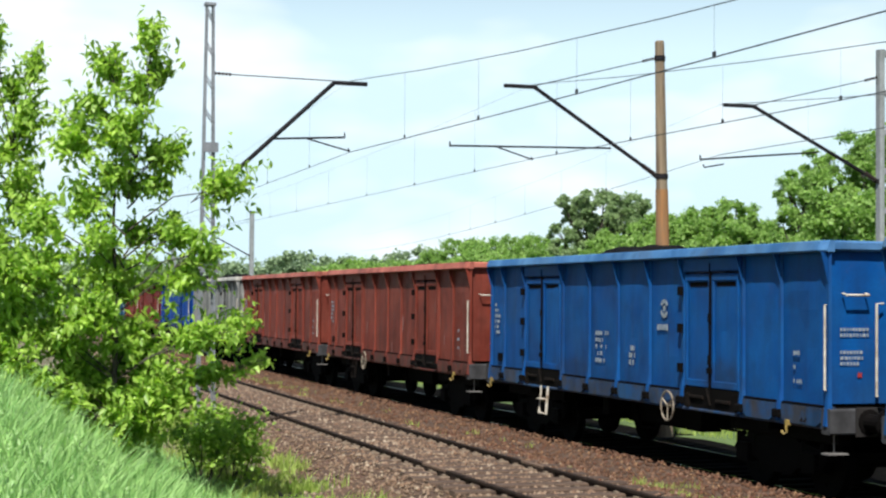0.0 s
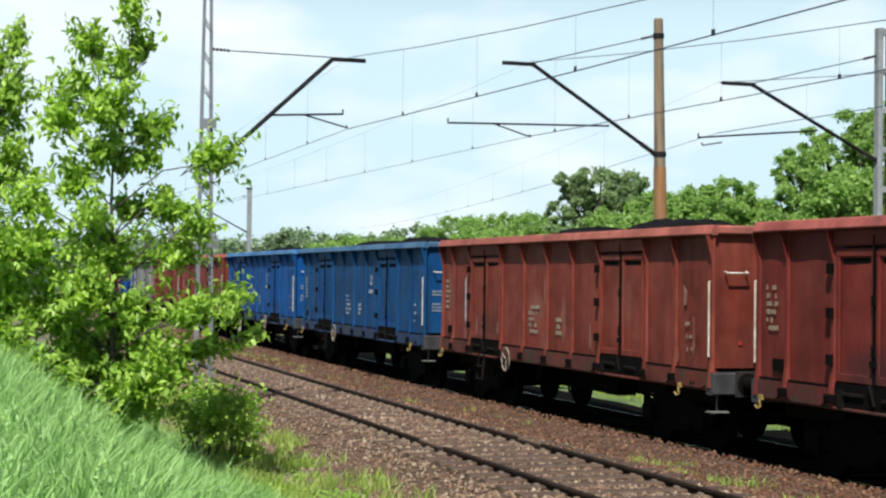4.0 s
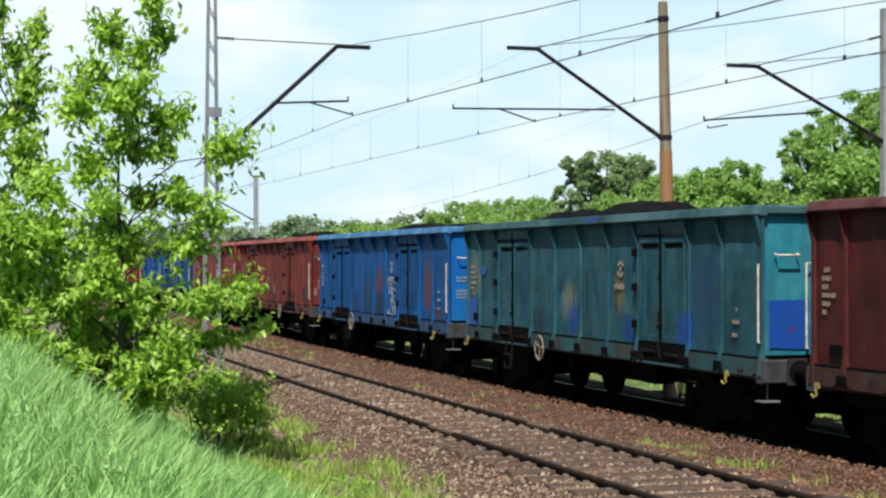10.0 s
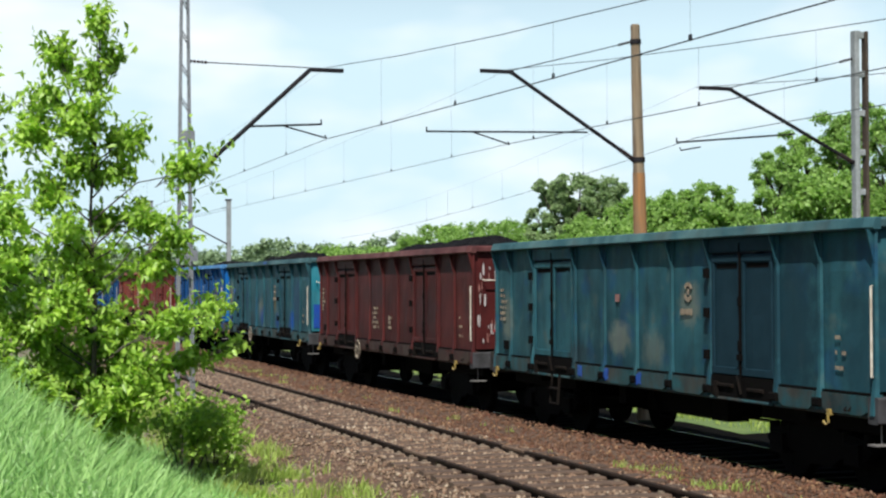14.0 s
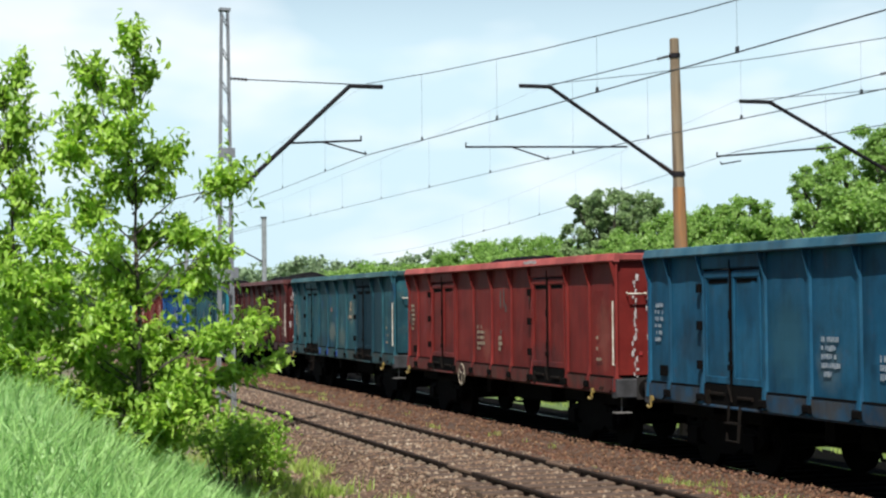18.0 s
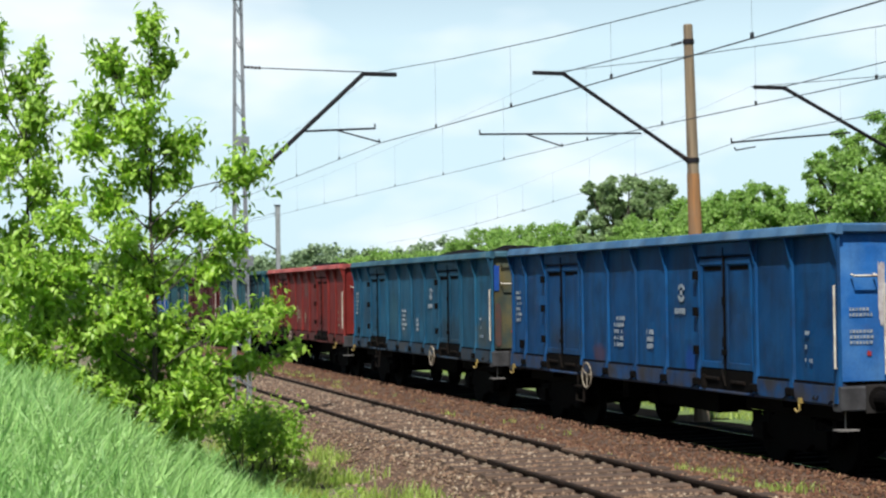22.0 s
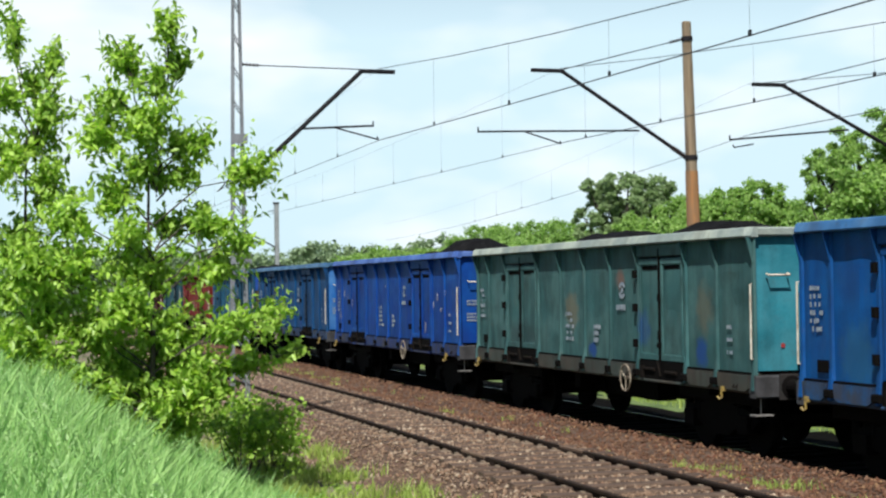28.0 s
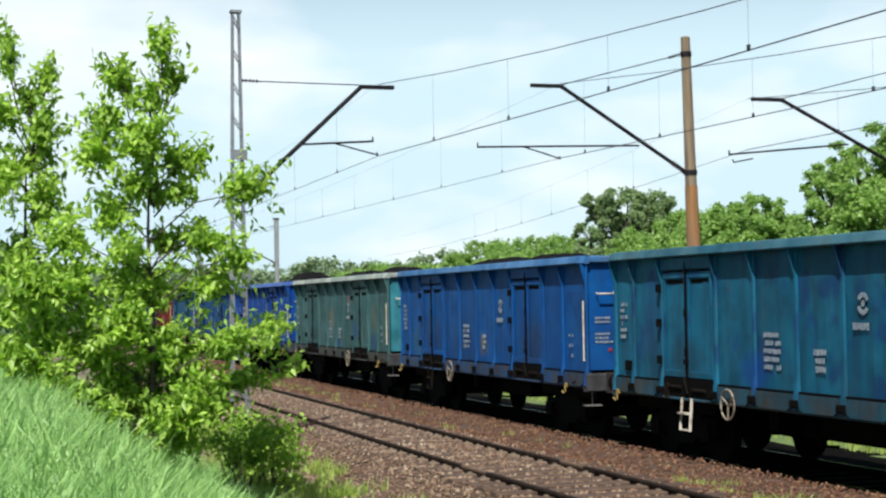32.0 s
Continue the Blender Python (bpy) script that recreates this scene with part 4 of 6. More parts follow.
    part("handrail", Shape().tube([(-0.66, -6.33, 1.36), (-0.74, -6.44, 1.36), (-0.74, -6.44, 2.50), (-0.62, -6.40, 2.50)], 0.017, 6), CREAM, w, "cream end grab rail")
    part("end_step", Shape().tube([(-1.18, -6.36, 2.62), (-1.18, -6.45, 2.60), (-0.85, -6.45, 2.60), (-0.85, -6.36, 2.62)], 0.016, 5), CREAM, w, "pale climbing step")
    part("shunter_step", Shape().tube([(-1.27, -6.3, 1.0), (-1.27, -6.3, 0.67)], 0.011, 6).box(-1.41, -1.12, -6.40, -6.22, 0.65, 0.668), DULL_STEEL, w, "pale hanging foot plate on a rod")
    for y in (-5.45, 6.15):
        part("rope_hook", Shape().tube([(-1.43, y, 0.99), (-1.47, y, 0.93), (-1.46, y, 0.86), (-1.50, y, 0.84), (-1.52, y + 0.03, 0.88)], 0.018, 6).box(-1.47, -1.41, y - 0.035, y + 0.035, 0.95, 1.02), YELLOW, w, "worn yellow rope hook")
    part("label_plate", Shape().beam(X - 0.035, X - 0.026, 5.62, 5.95, 1.34, 1.50, 0.003), IRON_AND_SHADE, w, "small dark plate")
    part("lashing_ring", Shape().tube([(-1.41, -5.9, 1.1), (-1.46, -5.9, 1.03), (-1.46, -5.8, 1.03), (-1.41, -5.8, 1.1)], 0.012, 5), LATCH_IRON, w)
    # floor and running gear, coloured near black for the shade beneath the wagon
    part("floor", Shape().box(-1.33, 1.33, -6.3, 6.3, 1.16, 1.22), IRON_AND_SHADE, w)
    part("centre_sill", Shape().box(-0.32, 0.32, -6.3, 6.3, 0.90, 1.16).box(-1.28, 1.28, -4.65, -4.35, 0.84, 1.15).box(-1.28, 1.28, 4.35, 4.65, 0.84, 1.15), IRON_AND_SHADE, w)
    # beams added to close off light and view beneath the body
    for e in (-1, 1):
        part("longitudinal_beam", Shape().beam(e * 1.0 - 0.09, e * 1.0 + 0.09, -6.2, 6.2, 1.00, 1.16, 0.02), IRON_AND_SHADE, w)
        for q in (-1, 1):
            part("bogie_beam", Shape().beam(e * 1.0 - 0.09, e * 1.0 + 0.09, q * 4.65 - 1.45, q * 4.65 + 1.45, 0.76, 0.995, 0.02), IRON_AND_SHADE, w)
    part("equipment_box", Shape().beam(-0.55, 0.95, -0.7, 1.5, 0.52, 0.86, 0.04), IRON_AND_SHADE, w)
    part("air_reservoir", Shape().lathe([(0.2, 0.05), (0.22, 0.17), (1.3, 0.17), (1.32, 0.05)], 1, (0.55, 0.0, 0.72), 12), IRON_AND_SHADE, w)
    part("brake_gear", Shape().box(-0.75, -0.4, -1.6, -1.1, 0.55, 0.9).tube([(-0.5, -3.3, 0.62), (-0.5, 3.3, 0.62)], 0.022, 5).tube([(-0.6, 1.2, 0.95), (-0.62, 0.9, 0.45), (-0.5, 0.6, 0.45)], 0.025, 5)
         .box(-0.95, -0.6, 1.5, 1.75, 0.62, 0.95), IRON_AND_SHADE, w)
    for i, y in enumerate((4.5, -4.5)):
        b = part("bogie", bogie_mesh(), IRON_AND_SHADE, w)
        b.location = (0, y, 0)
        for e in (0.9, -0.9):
            s = part("wheelset", WHEELSET, WHEEL_IRON, b, "grimy steel wheelset, near black as in shade")
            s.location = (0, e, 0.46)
    return w


def buffer_shape(x, e):
    prof = [(6.46, 0.16), (6.50, 0.16), (6.51, 0.11), (6.86, 0.10), (6.87, 0.06), (6.95, 0.06), (6.96, 0.22), (7.01, 0.225)]
    if e < 0:
        prof = [(-a, r) for a, r in reversed(prof)]
    return Shape().lathe(prof, 1, (0, 0, 0), 14).moved(x, 0, 1.05)


def moved(self, x, y, z):
    self.v = [(a + x, b + y, c + z) for a, b, c in self.v]
    return self


Shape.moved = moved
WHEELSET = wheelset_mesh().mesh("wheelset", WHEEL_IRON)


def ring_shape(y, z, r=0.215):
    sh = Shape()
    pts = [(-1.50, y + r * math.cos(2 * math.pi * i / 20), z + r * math.sin(2 * math.pi * i / 20)) for i in range(21)]
    sh.tube(pts, 0.015, 6)
    for i in range(3):
        a = 2 * math.pi * i / 3 + 0.5
        sh.tube([(-1.49, y, z), (-1.50, y + r * math.cos(a), z + r * math.sin(a))], 0.013, 5)
    return sh.tube([(-1.2, y, z), (-1.50, y, z)], 0.03, 6)


def stirrup_shape(y):
    return Shape().tube([(-1.43, y + 0.17, 1.0), (-1.47, y + 0.17, 0.52), (-1.47, y - 0.17, 0.52), (-1.43, y - 0.17, 1.0)], 0.026, 6).box(-1.52, -1.42, y - 0.16, y + 0.16, 0.76, 0.785)


def coat_of(*args, **more):
    return args, more


COAT_OF = {
    "blue": coat_of("blue_wagon_paint", (0.0012, 0.040, 0.158), (0.0025, 0.052, 0.180), 0.12, 0.32),
    "deep_blue": coat_of("deep_blue_wagon_paint", (0.0018, 0.035, 0.112), (0.004, 0.046, 0.135), 0.2, 0.5),
    "worn_blue": coat_of("worn_blue_wagon_paint", (0.0010, 0.045, 0.165), (0.003, 0.060, 0.188), 0.35, 0.6, rust_col=(0.038, 0.038, 0.0456), patch2=(0.038, 0.038, 0.0418)),
    "bright_blue": coat_of("bright_blue_wagon_paint", (0.001619, 0.02742, 0.1667), (0.003238, 0.04568, 0.1967), 0.10, 0.35),
    "dull_blue": coat_of("dull_blue_wagon_paint", (0.005828, 0.04669, 0.09189), (0.01153, 0.06283, 0.1137), 0.2, 0.5),
    "teal_blue": coat_of("teal_blue_wagon_paint", (0.003826, 0.06259, 0.1169), (0.007652, 0.08258, 0.1415), 0.25, 0.5, patch=(0.0061, 0.038, 0.1292), patch_amount=0.7),
    "teal": coat_of("patchy_teal_wagon_paint", (0.011, 0.050, 0.066), (0.019, 0.070, 0.084), 0.3, 0.5, patch=(0.004, 0.036, 0.11), patch_amount=0.4, patch2=(0.0988, 0.1064, 0.0836), rust_col=(0.076, 0.0684, 0.0456)),
    "pale_green": coat_of("pale_grey_green_wagon_paint", (0.024, 0.070, 0.072), (0.042, 0.094, 0.093), 0.35, 0.55, rust_col=(0.076, 0.057, 0.038)),
    "red": coat_of("red_oxide_wagon_paint", (0.09724, 0.01355, 0.01059), (0.1224, 0.02236, 0.01625), 0.3, 0.35, rust_col=(0.0684, 0.0228, 0.0152)),
    "rust_red": coat_of("rusty_red_wagon_paint", (0.1196, 0.02084, 0.01241), (0.1469, 0.03362, 0.02214), 0.45, 0.45, rust_col=(0.0836, 0.0228, 0.0137)),
    "deep_red": coat_of("deep_red_wagon_paint", (0.100, 0.0098, 0.0086), (0.128, 0.0150, 0.0122), 0.25, 0.35, rust_col=(0.0684, 0.0228, 0.0152)),
    "brown": coat_of("brown_wagon_paint", (0.03786, 0.006444, 0.006433), (0.05255, 0.00993, 0.009118), 0.3, 0.4, rust_col=(0.0456, 0.0228, 0.0152)),
    "grey": coat_of("pale_grey_wagon_paint", (0.1498, 0.1551, 0.1498), (0.1926, 0.1926, 0.1819), 0.4, 0.6),
}
PAINTS = {key: paint_mat(*args, **more) for key, (args, more) in COAT_OF.items()}
RUSTY, SOOT, SCORCH, TAN, DAB, FADE = (0.085, 0.030, 0.020), (0.014, 0.016, 0.019), (0.10, 0.022, 0.018), (0.12, 0.13, 0.105), (0.006, 0.036, 0.19), (0.20, 0.075, 0.055)
# soft stains of single wagons, by their number in the train
STAINS = {
    0: ((-3.4, 1.5, 0.8, 0.3, SOOT, 0.4), (2.0, 1.4, 0.8, 0.25, SOOT, 0.4), (5.2, 2.5, 0.5, 0.4, SOOT, 0.3)),
    1: ((0.8, 2.4, 0.6, 0.4, SOOT, 0.3), (-3.1, 1.5, 0.4, 0.25, DAB, 0.6), (4.0, 1.9, 0.5, 0.4, DAB, 0.4)),
    2: ((0.7, 2.0, 0.45, 0.35, FADE, 0.6), (-0.6, 1.9, 0.12, 0.45, FADE, 0.8), (3.4, 1.6, 0.8, 0.3, SOOT, 0.4), (-3.2, 2.2, 0.4, 0.5, FADE, 0.35), (5.9, 2.1, 0.25, 0.7, FADE, 0.5)),
    3: ((-5.5, 1.6, 0.5, 0.35, SOOT, 0.75), (0.1, 1.6, 0.7, 0.3, SOOT, 0.55), (-3.1, 1.5, 0.8, 0.25, SOOT, 0.6), (3.5, 1.5, 0.8, 0.3, SOOT, 0.5), (2.0, 2.0, 0.12, 0.5, FADE, 0.6)),
    4: ((0.9, 1.7, 0.45, 0.6, SOOT, 0.5), (-0.3, 2.1, 0.35, 0.4, SCORCH, 0.75), (-0.4, 1.5, 0.5, 0.4, SOOT, 0.75), (-4.7, 2.05, 0.38, 0.65, RUSTY, 0.8), (-5.5, 1.4, 0.3, 0.25, RUSTY, 0.45), (2.1, 1.5, 0.4, 0.4, SOOT, 0.4)),
    5: ((0.7, 1.9, 0.4, 0.35, TAN, 0.7), (0.5, 1.6, 0.3, 0.3, DAB, 0.7), (-1.5, 2.1, 0.22, 0.4, (0.13, 0.09, 0.03), 0.75), (-4.6, 2.1, 0.5, 0.8, (0.012, 0.035, 0.075), 0.75), (-4.0, 1.6, 0.35, 0.3, DAB, 0.7), (5.9, 2.3, 0.35, 0.5, TAN, 0.6), (2.2, 1.5, 0.5, 0.3, SOOT, 0.5), (-1.9, 1.5, 0.3, 0.25, DAB, 0.6)),
    6: ((1.0, 2.4, 1.2, 0.4, SOOT, 0.3), (-3.2, 2.0, 1.0, 0.6, SOOT, 0.3), (-5.6, 1.8, 0.35, 0.6, SCORCH, 0.35)),
    7: ((0.8, 1.75, 0.4, 0.3, TAN, 0.6), (-1.6, 2.3, 0.35, 0.35, TAN, 0.6), (-4.4, 2.1, 0.8, 1.2, (0.006, 0.024, 0.036), 0.85), (-6.0, 1.9, 0.5, 1.0, (0.008, 0.030, 0.045), 0.6), (-2.3, 2.4, 0.3, 0.8, (0.007, 0.026, 0.04), 0.6), (5.8, 1.95, 0.3, 0.5, TAN, 0.6), (-0.4, 1.6, 0.4, 0.3, TAN, 0.4), (2.4, 1.4, 0.5, 0.25, SOOT, 0.5)),
    8: ((-3.0, 1.5, 0.9, 0.3, SOOT, 0.4), (-5.8, 2.0, 0.3, 0.6, FADE, 0.35), (0.5, 1.7, 0.3, 0.35, FADE, 0.4), (3.5, 1.4, 0.7, 0.25, SOOT, 0.4)),
    9: ((2.0, 2.0, 0.5, 0.6, (0.02, 0.07, 0.10), 0.6), (0.9, 1.7, 0.3, 0.4, TAN, 0.25), (-3.2, 1.6, 0.9, 0.4, SOOT, 0.5), (-5.6, 1.6, 0.5, 0.4, (0.06, 0.05, 0.025), 0.5), (4.8, 1.9, 0.5, 0.4, SOOT, 0.4)),
    10: ((3.5, 1.6, 0.9, 0.4, SOOT, 0.5), (-3.1, 2.0, 0.8, 0.7, SOOT, 0.35), (1.8, 1.4, 0.3, 0.2, RUSTY, 0.5), (-1.9, 1.4, 0.2, 0.25, DAB, 0.8)),
    12: ((0.8, 2.1, 0.35, 0.35, (0.13, 0.10, 0.06), 0.6), (-1.5, 2.65, 0.2, 0.2, (0.16, 0.07, 0.05), 0.6), (-0.2, 1.42, 0.2, 0.15, DAB, 0.8), (-2.5, 1.85, 0.25, 0.3, DAB, 0.4), (-4.6, 1.5, 0.2, 0.25, DAB, 0.7), (-4.7, 2.2, 0.3, 0.4, (0.13, 0.10, 0.06), 0.4), (3.5, 1.6, 0.9, 0.3, SOOT, 0.4)),
    13: ((-0.3, 1.65, 0.3, 0.25, (0.09, 0.075, 0.045), 0.6), (-3.5, 1.75, 0.8, 0.5, SOOT, 0.5), (3.5, 1.8, 0.7, 0.6, SOOT, 0.35), (5.0, 1.6, 0.4, 0.5, (0.02, 0.08, 0.13), 0.5)),
    14: ((1.4, 1.5, 0.5, 0.3, DAB, 0.6), (3.6, 1.6, 0.6, 0.4, SOOT, 0.4), (-3.0, 1.8, 0.7, 0.6, SOOT, 0.35), (4.9, 2.2, 0.4, 0.6, (0.01, 0.05, 0.13), 0.5)),
}
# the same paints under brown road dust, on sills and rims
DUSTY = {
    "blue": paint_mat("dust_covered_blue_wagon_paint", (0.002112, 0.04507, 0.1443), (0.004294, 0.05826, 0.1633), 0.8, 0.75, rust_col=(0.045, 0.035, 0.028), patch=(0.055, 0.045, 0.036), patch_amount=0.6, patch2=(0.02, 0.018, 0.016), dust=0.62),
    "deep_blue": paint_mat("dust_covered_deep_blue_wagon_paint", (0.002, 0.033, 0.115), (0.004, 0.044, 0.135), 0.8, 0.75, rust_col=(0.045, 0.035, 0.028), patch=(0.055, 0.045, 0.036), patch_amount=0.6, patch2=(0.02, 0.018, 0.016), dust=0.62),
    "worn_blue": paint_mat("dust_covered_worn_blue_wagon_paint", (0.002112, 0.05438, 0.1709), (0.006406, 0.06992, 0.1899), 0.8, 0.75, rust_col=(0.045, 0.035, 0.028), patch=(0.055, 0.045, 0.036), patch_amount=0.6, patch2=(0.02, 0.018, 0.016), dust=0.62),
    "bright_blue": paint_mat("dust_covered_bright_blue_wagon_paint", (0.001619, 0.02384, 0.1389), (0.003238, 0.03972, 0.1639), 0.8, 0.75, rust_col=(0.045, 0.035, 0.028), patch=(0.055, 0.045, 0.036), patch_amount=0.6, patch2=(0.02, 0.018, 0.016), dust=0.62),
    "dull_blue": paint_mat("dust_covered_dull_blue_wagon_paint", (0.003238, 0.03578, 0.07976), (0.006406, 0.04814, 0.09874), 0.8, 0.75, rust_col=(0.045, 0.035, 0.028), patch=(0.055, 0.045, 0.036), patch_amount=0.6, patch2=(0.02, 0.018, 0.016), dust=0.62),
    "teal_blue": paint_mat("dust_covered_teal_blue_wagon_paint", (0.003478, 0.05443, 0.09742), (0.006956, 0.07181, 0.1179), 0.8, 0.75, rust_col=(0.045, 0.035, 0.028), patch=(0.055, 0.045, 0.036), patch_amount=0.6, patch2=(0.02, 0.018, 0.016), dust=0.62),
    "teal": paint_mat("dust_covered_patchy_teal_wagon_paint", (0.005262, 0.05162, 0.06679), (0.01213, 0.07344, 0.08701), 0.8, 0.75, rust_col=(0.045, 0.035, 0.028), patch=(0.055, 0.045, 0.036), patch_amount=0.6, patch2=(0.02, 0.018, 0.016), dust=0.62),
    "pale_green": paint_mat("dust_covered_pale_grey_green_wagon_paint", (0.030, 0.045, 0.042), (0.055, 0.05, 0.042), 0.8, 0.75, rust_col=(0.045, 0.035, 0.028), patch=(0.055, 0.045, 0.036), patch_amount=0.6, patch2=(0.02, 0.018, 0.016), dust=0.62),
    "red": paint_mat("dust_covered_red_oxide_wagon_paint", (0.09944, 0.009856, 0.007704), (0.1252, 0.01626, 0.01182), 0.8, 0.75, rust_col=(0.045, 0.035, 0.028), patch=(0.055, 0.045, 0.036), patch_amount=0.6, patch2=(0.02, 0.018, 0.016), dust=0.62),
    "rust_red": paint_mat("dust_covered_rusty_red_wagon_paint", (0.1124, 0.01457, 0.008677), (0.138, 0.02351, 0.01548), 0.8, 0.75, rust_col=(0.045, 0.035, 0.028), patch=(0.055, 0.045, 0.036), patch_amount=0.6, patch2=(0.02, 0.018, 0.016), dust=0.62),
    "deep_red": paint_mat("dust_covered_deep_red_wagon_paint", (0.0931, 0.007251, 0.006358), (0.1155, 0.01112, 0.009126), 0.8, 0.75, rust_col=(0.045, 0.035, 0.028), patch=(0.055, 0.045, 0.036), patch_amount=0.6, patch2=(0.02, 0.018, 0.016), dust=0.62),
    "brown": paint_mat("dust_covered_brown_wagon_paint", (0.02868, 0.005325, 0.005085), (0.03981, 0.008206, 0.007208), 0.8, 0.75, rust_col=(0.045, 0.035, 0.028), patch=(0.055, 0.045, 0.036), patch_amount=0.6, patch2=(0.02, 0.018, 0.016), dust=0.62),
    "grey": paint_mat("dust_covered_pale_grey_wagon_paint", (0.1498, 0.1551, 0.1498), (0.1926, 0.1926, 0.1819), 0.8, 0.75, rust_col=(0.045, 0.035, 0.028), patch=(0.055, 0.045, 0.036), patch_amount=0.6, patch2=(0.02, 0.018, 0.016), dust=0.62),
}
# paler paint of the top rims: scuffs, dust and the sunlit edge coloured in
RIMS = {}
for key, (r, g, b) in {"blue": (0.025, 0.085, 0.20), "deep_blue": (0.028, 0.075, 0.15), "worn_blue": (0.03, 0.10, 0.22), "bright_blue": (0.035, 0.08, 0.26), "dull_blue": (0.016, 0.056, 0.088), "teal_blue": (0.016, 0.065, 0.098), "teal": (0.018, 0.052, 0.062),
                       "pale_green": (0.15, 0.18, 0.172), "red": (0.17, 0.042, 0.036), "rust_red": (0.19, 0.055, 0.042), "deep_red": (0.21, 0.045, 0.042), "brown": (0.055, 0.018, 0.018), "grey": (0.24, 0.24, 0.23)}.items():
    RIMS[key] = paint_mat("bleached_rim_" + key, (r, g, b), (1.5 * r + 0.02, 1.4 * g + 0.02, 1.25 * b + 0.02), 0.4, 0.22, rust_col=(0.05, 0.04, 0.035), patch=(0.06, 0.055, 0.05), patch_amount=0.25)
# number in the train, paint, label, wheel and step places from the middle, emblem kind
WAGONS = [
    (-12, "red", "red open coal wagon far down the train"), (-11, "blue", "blue open coal wagon far down the train"), (-10, "rust_red", "rusty red open coal wagon far down the train"),
    (-9, "blue", "blue open coal wagon far down the train"), (-8, "brown", "brown open coal wagon far down the train"), (-7, "dull_blue", "dull blue open coal wagon far down the train"),
    (-6, "rust_red", "rusty red open coal wagon far down the train"), (-5, "red", "red open coal wagon seen through the bush"), (-4, "bright_blue", "bright blue open coal wagon seen through the bush"),
    (-3, "grey", "pale grey open wagon with coal, seen through the bush"), (-2, "rust_red", "rusty red open wagon with coal and peeling paint"), (-1, "rust_red", "red open wagon with scratched paint and a coal heap"),
    (0, "blue", "clean blue open wagon with white emblem, full of coal"), (1, "deep_blue", "deep blue open coal wagon with white inscriptions"), (2, "rust_red", "bright rusty red open wagon heaped with coal"),
    (3, "red", "red open coal wagon with a scraped end wall"), (4, "worn_blue", "worn blue open wagon with scrawls and grey stains"), (5, "teal", "patchy teal open wagon touched up in blue"),
    (6, "brown", "dark brown open wagon with white splashes on its end"), (7, "teal", "faded teal open wagon with one dark door"), (8, "deep_red", "red open wagon with a white smear on its rim"),
    (9, "dull_blue", "dull blue open wagon with a rusty yellowed end"), (10, "deep_blue", "deep blue open coal wagon with a paint-stripped end"), (11, "bright_blue", "bright blue open wagon with white scratches"),
    (12, "pale_green", "pale grey-green open wagon with a whitish rim"), (13, "blue", "mid-blue open coal wagon with a cream emblem"), (14, "teal_blue", "blue-green open wagon with a blue lower edge"),
    (15, "dull_blue", "dull blue open coal wagon at the train's rear"), (16, "red", "red open coal wagon at the train's rear"),
]
EMBLEM_OFF = {0: 8.0, 1: 8.0, 4: 8.0, 5: 8.0, 7: 8.0, 9: 8.05, 10: 8.05, 11: 7.95, 13: 7.95, 14: 7.95, 12: 8.0, -4: 8.0}
TEXT_OFF = {n: 5.33 for n in (0, 1, 2, 3, 6, 8, 9, 10, 11, 12, 13, 14)}
WHEEL_OFF = {0: 8.35, 1: 4.4, 2: 4.4, 3: 8.3, 4: 4.3, 5: 4.55, 6: 4.35, 8: 4.55, 9: 8.45, 10: 4.3, 11: 8.2, 12: 8.35, 13: 4.6, 14: 4.4, -1: 4.4}
STEP_OFF = {0: 3.1, 1: 3.1, 2: 2.8, 4: 3.7, 5: 2.75, 7: 3.1, 9: 3.0, 10: 3.9, 13: 2.8, 14: 2.9, -1: 3.2}


def coat(ob, mat):
    ob.material_slots[0].link = "OBJECT"
    ob.material_slots[0].material = mat


TRAIN = []
template = wagon_template(PAINTS["blue"])
for num, paint, label in WAGONS:
    w = template if not TRAIN else copy_thing(template, Matrix())
    w["label"] = label
    plain = PAINTS[paint]
    if num in STAINS:
        args, more = COAT_OF[paint]
        plain = paint_mat(args[0] + "_with_stains_%d" % num, *args[1:], **more, stains=STAINS[num])
    for o in w.children_recursive:
        if o.get("coat"):
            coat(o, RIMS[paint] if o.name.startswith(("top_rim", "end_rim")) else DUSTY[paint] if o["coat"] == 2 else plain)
    TRAIN.append((num, w))
for num, w in TRAIN:
    if num in (3, 6, 8, 11):
        for o in [o for o in w.children if o.get("label") == "cream end grab rail"]:
            bpy.data.objects.remove(o)
xm = -1.375
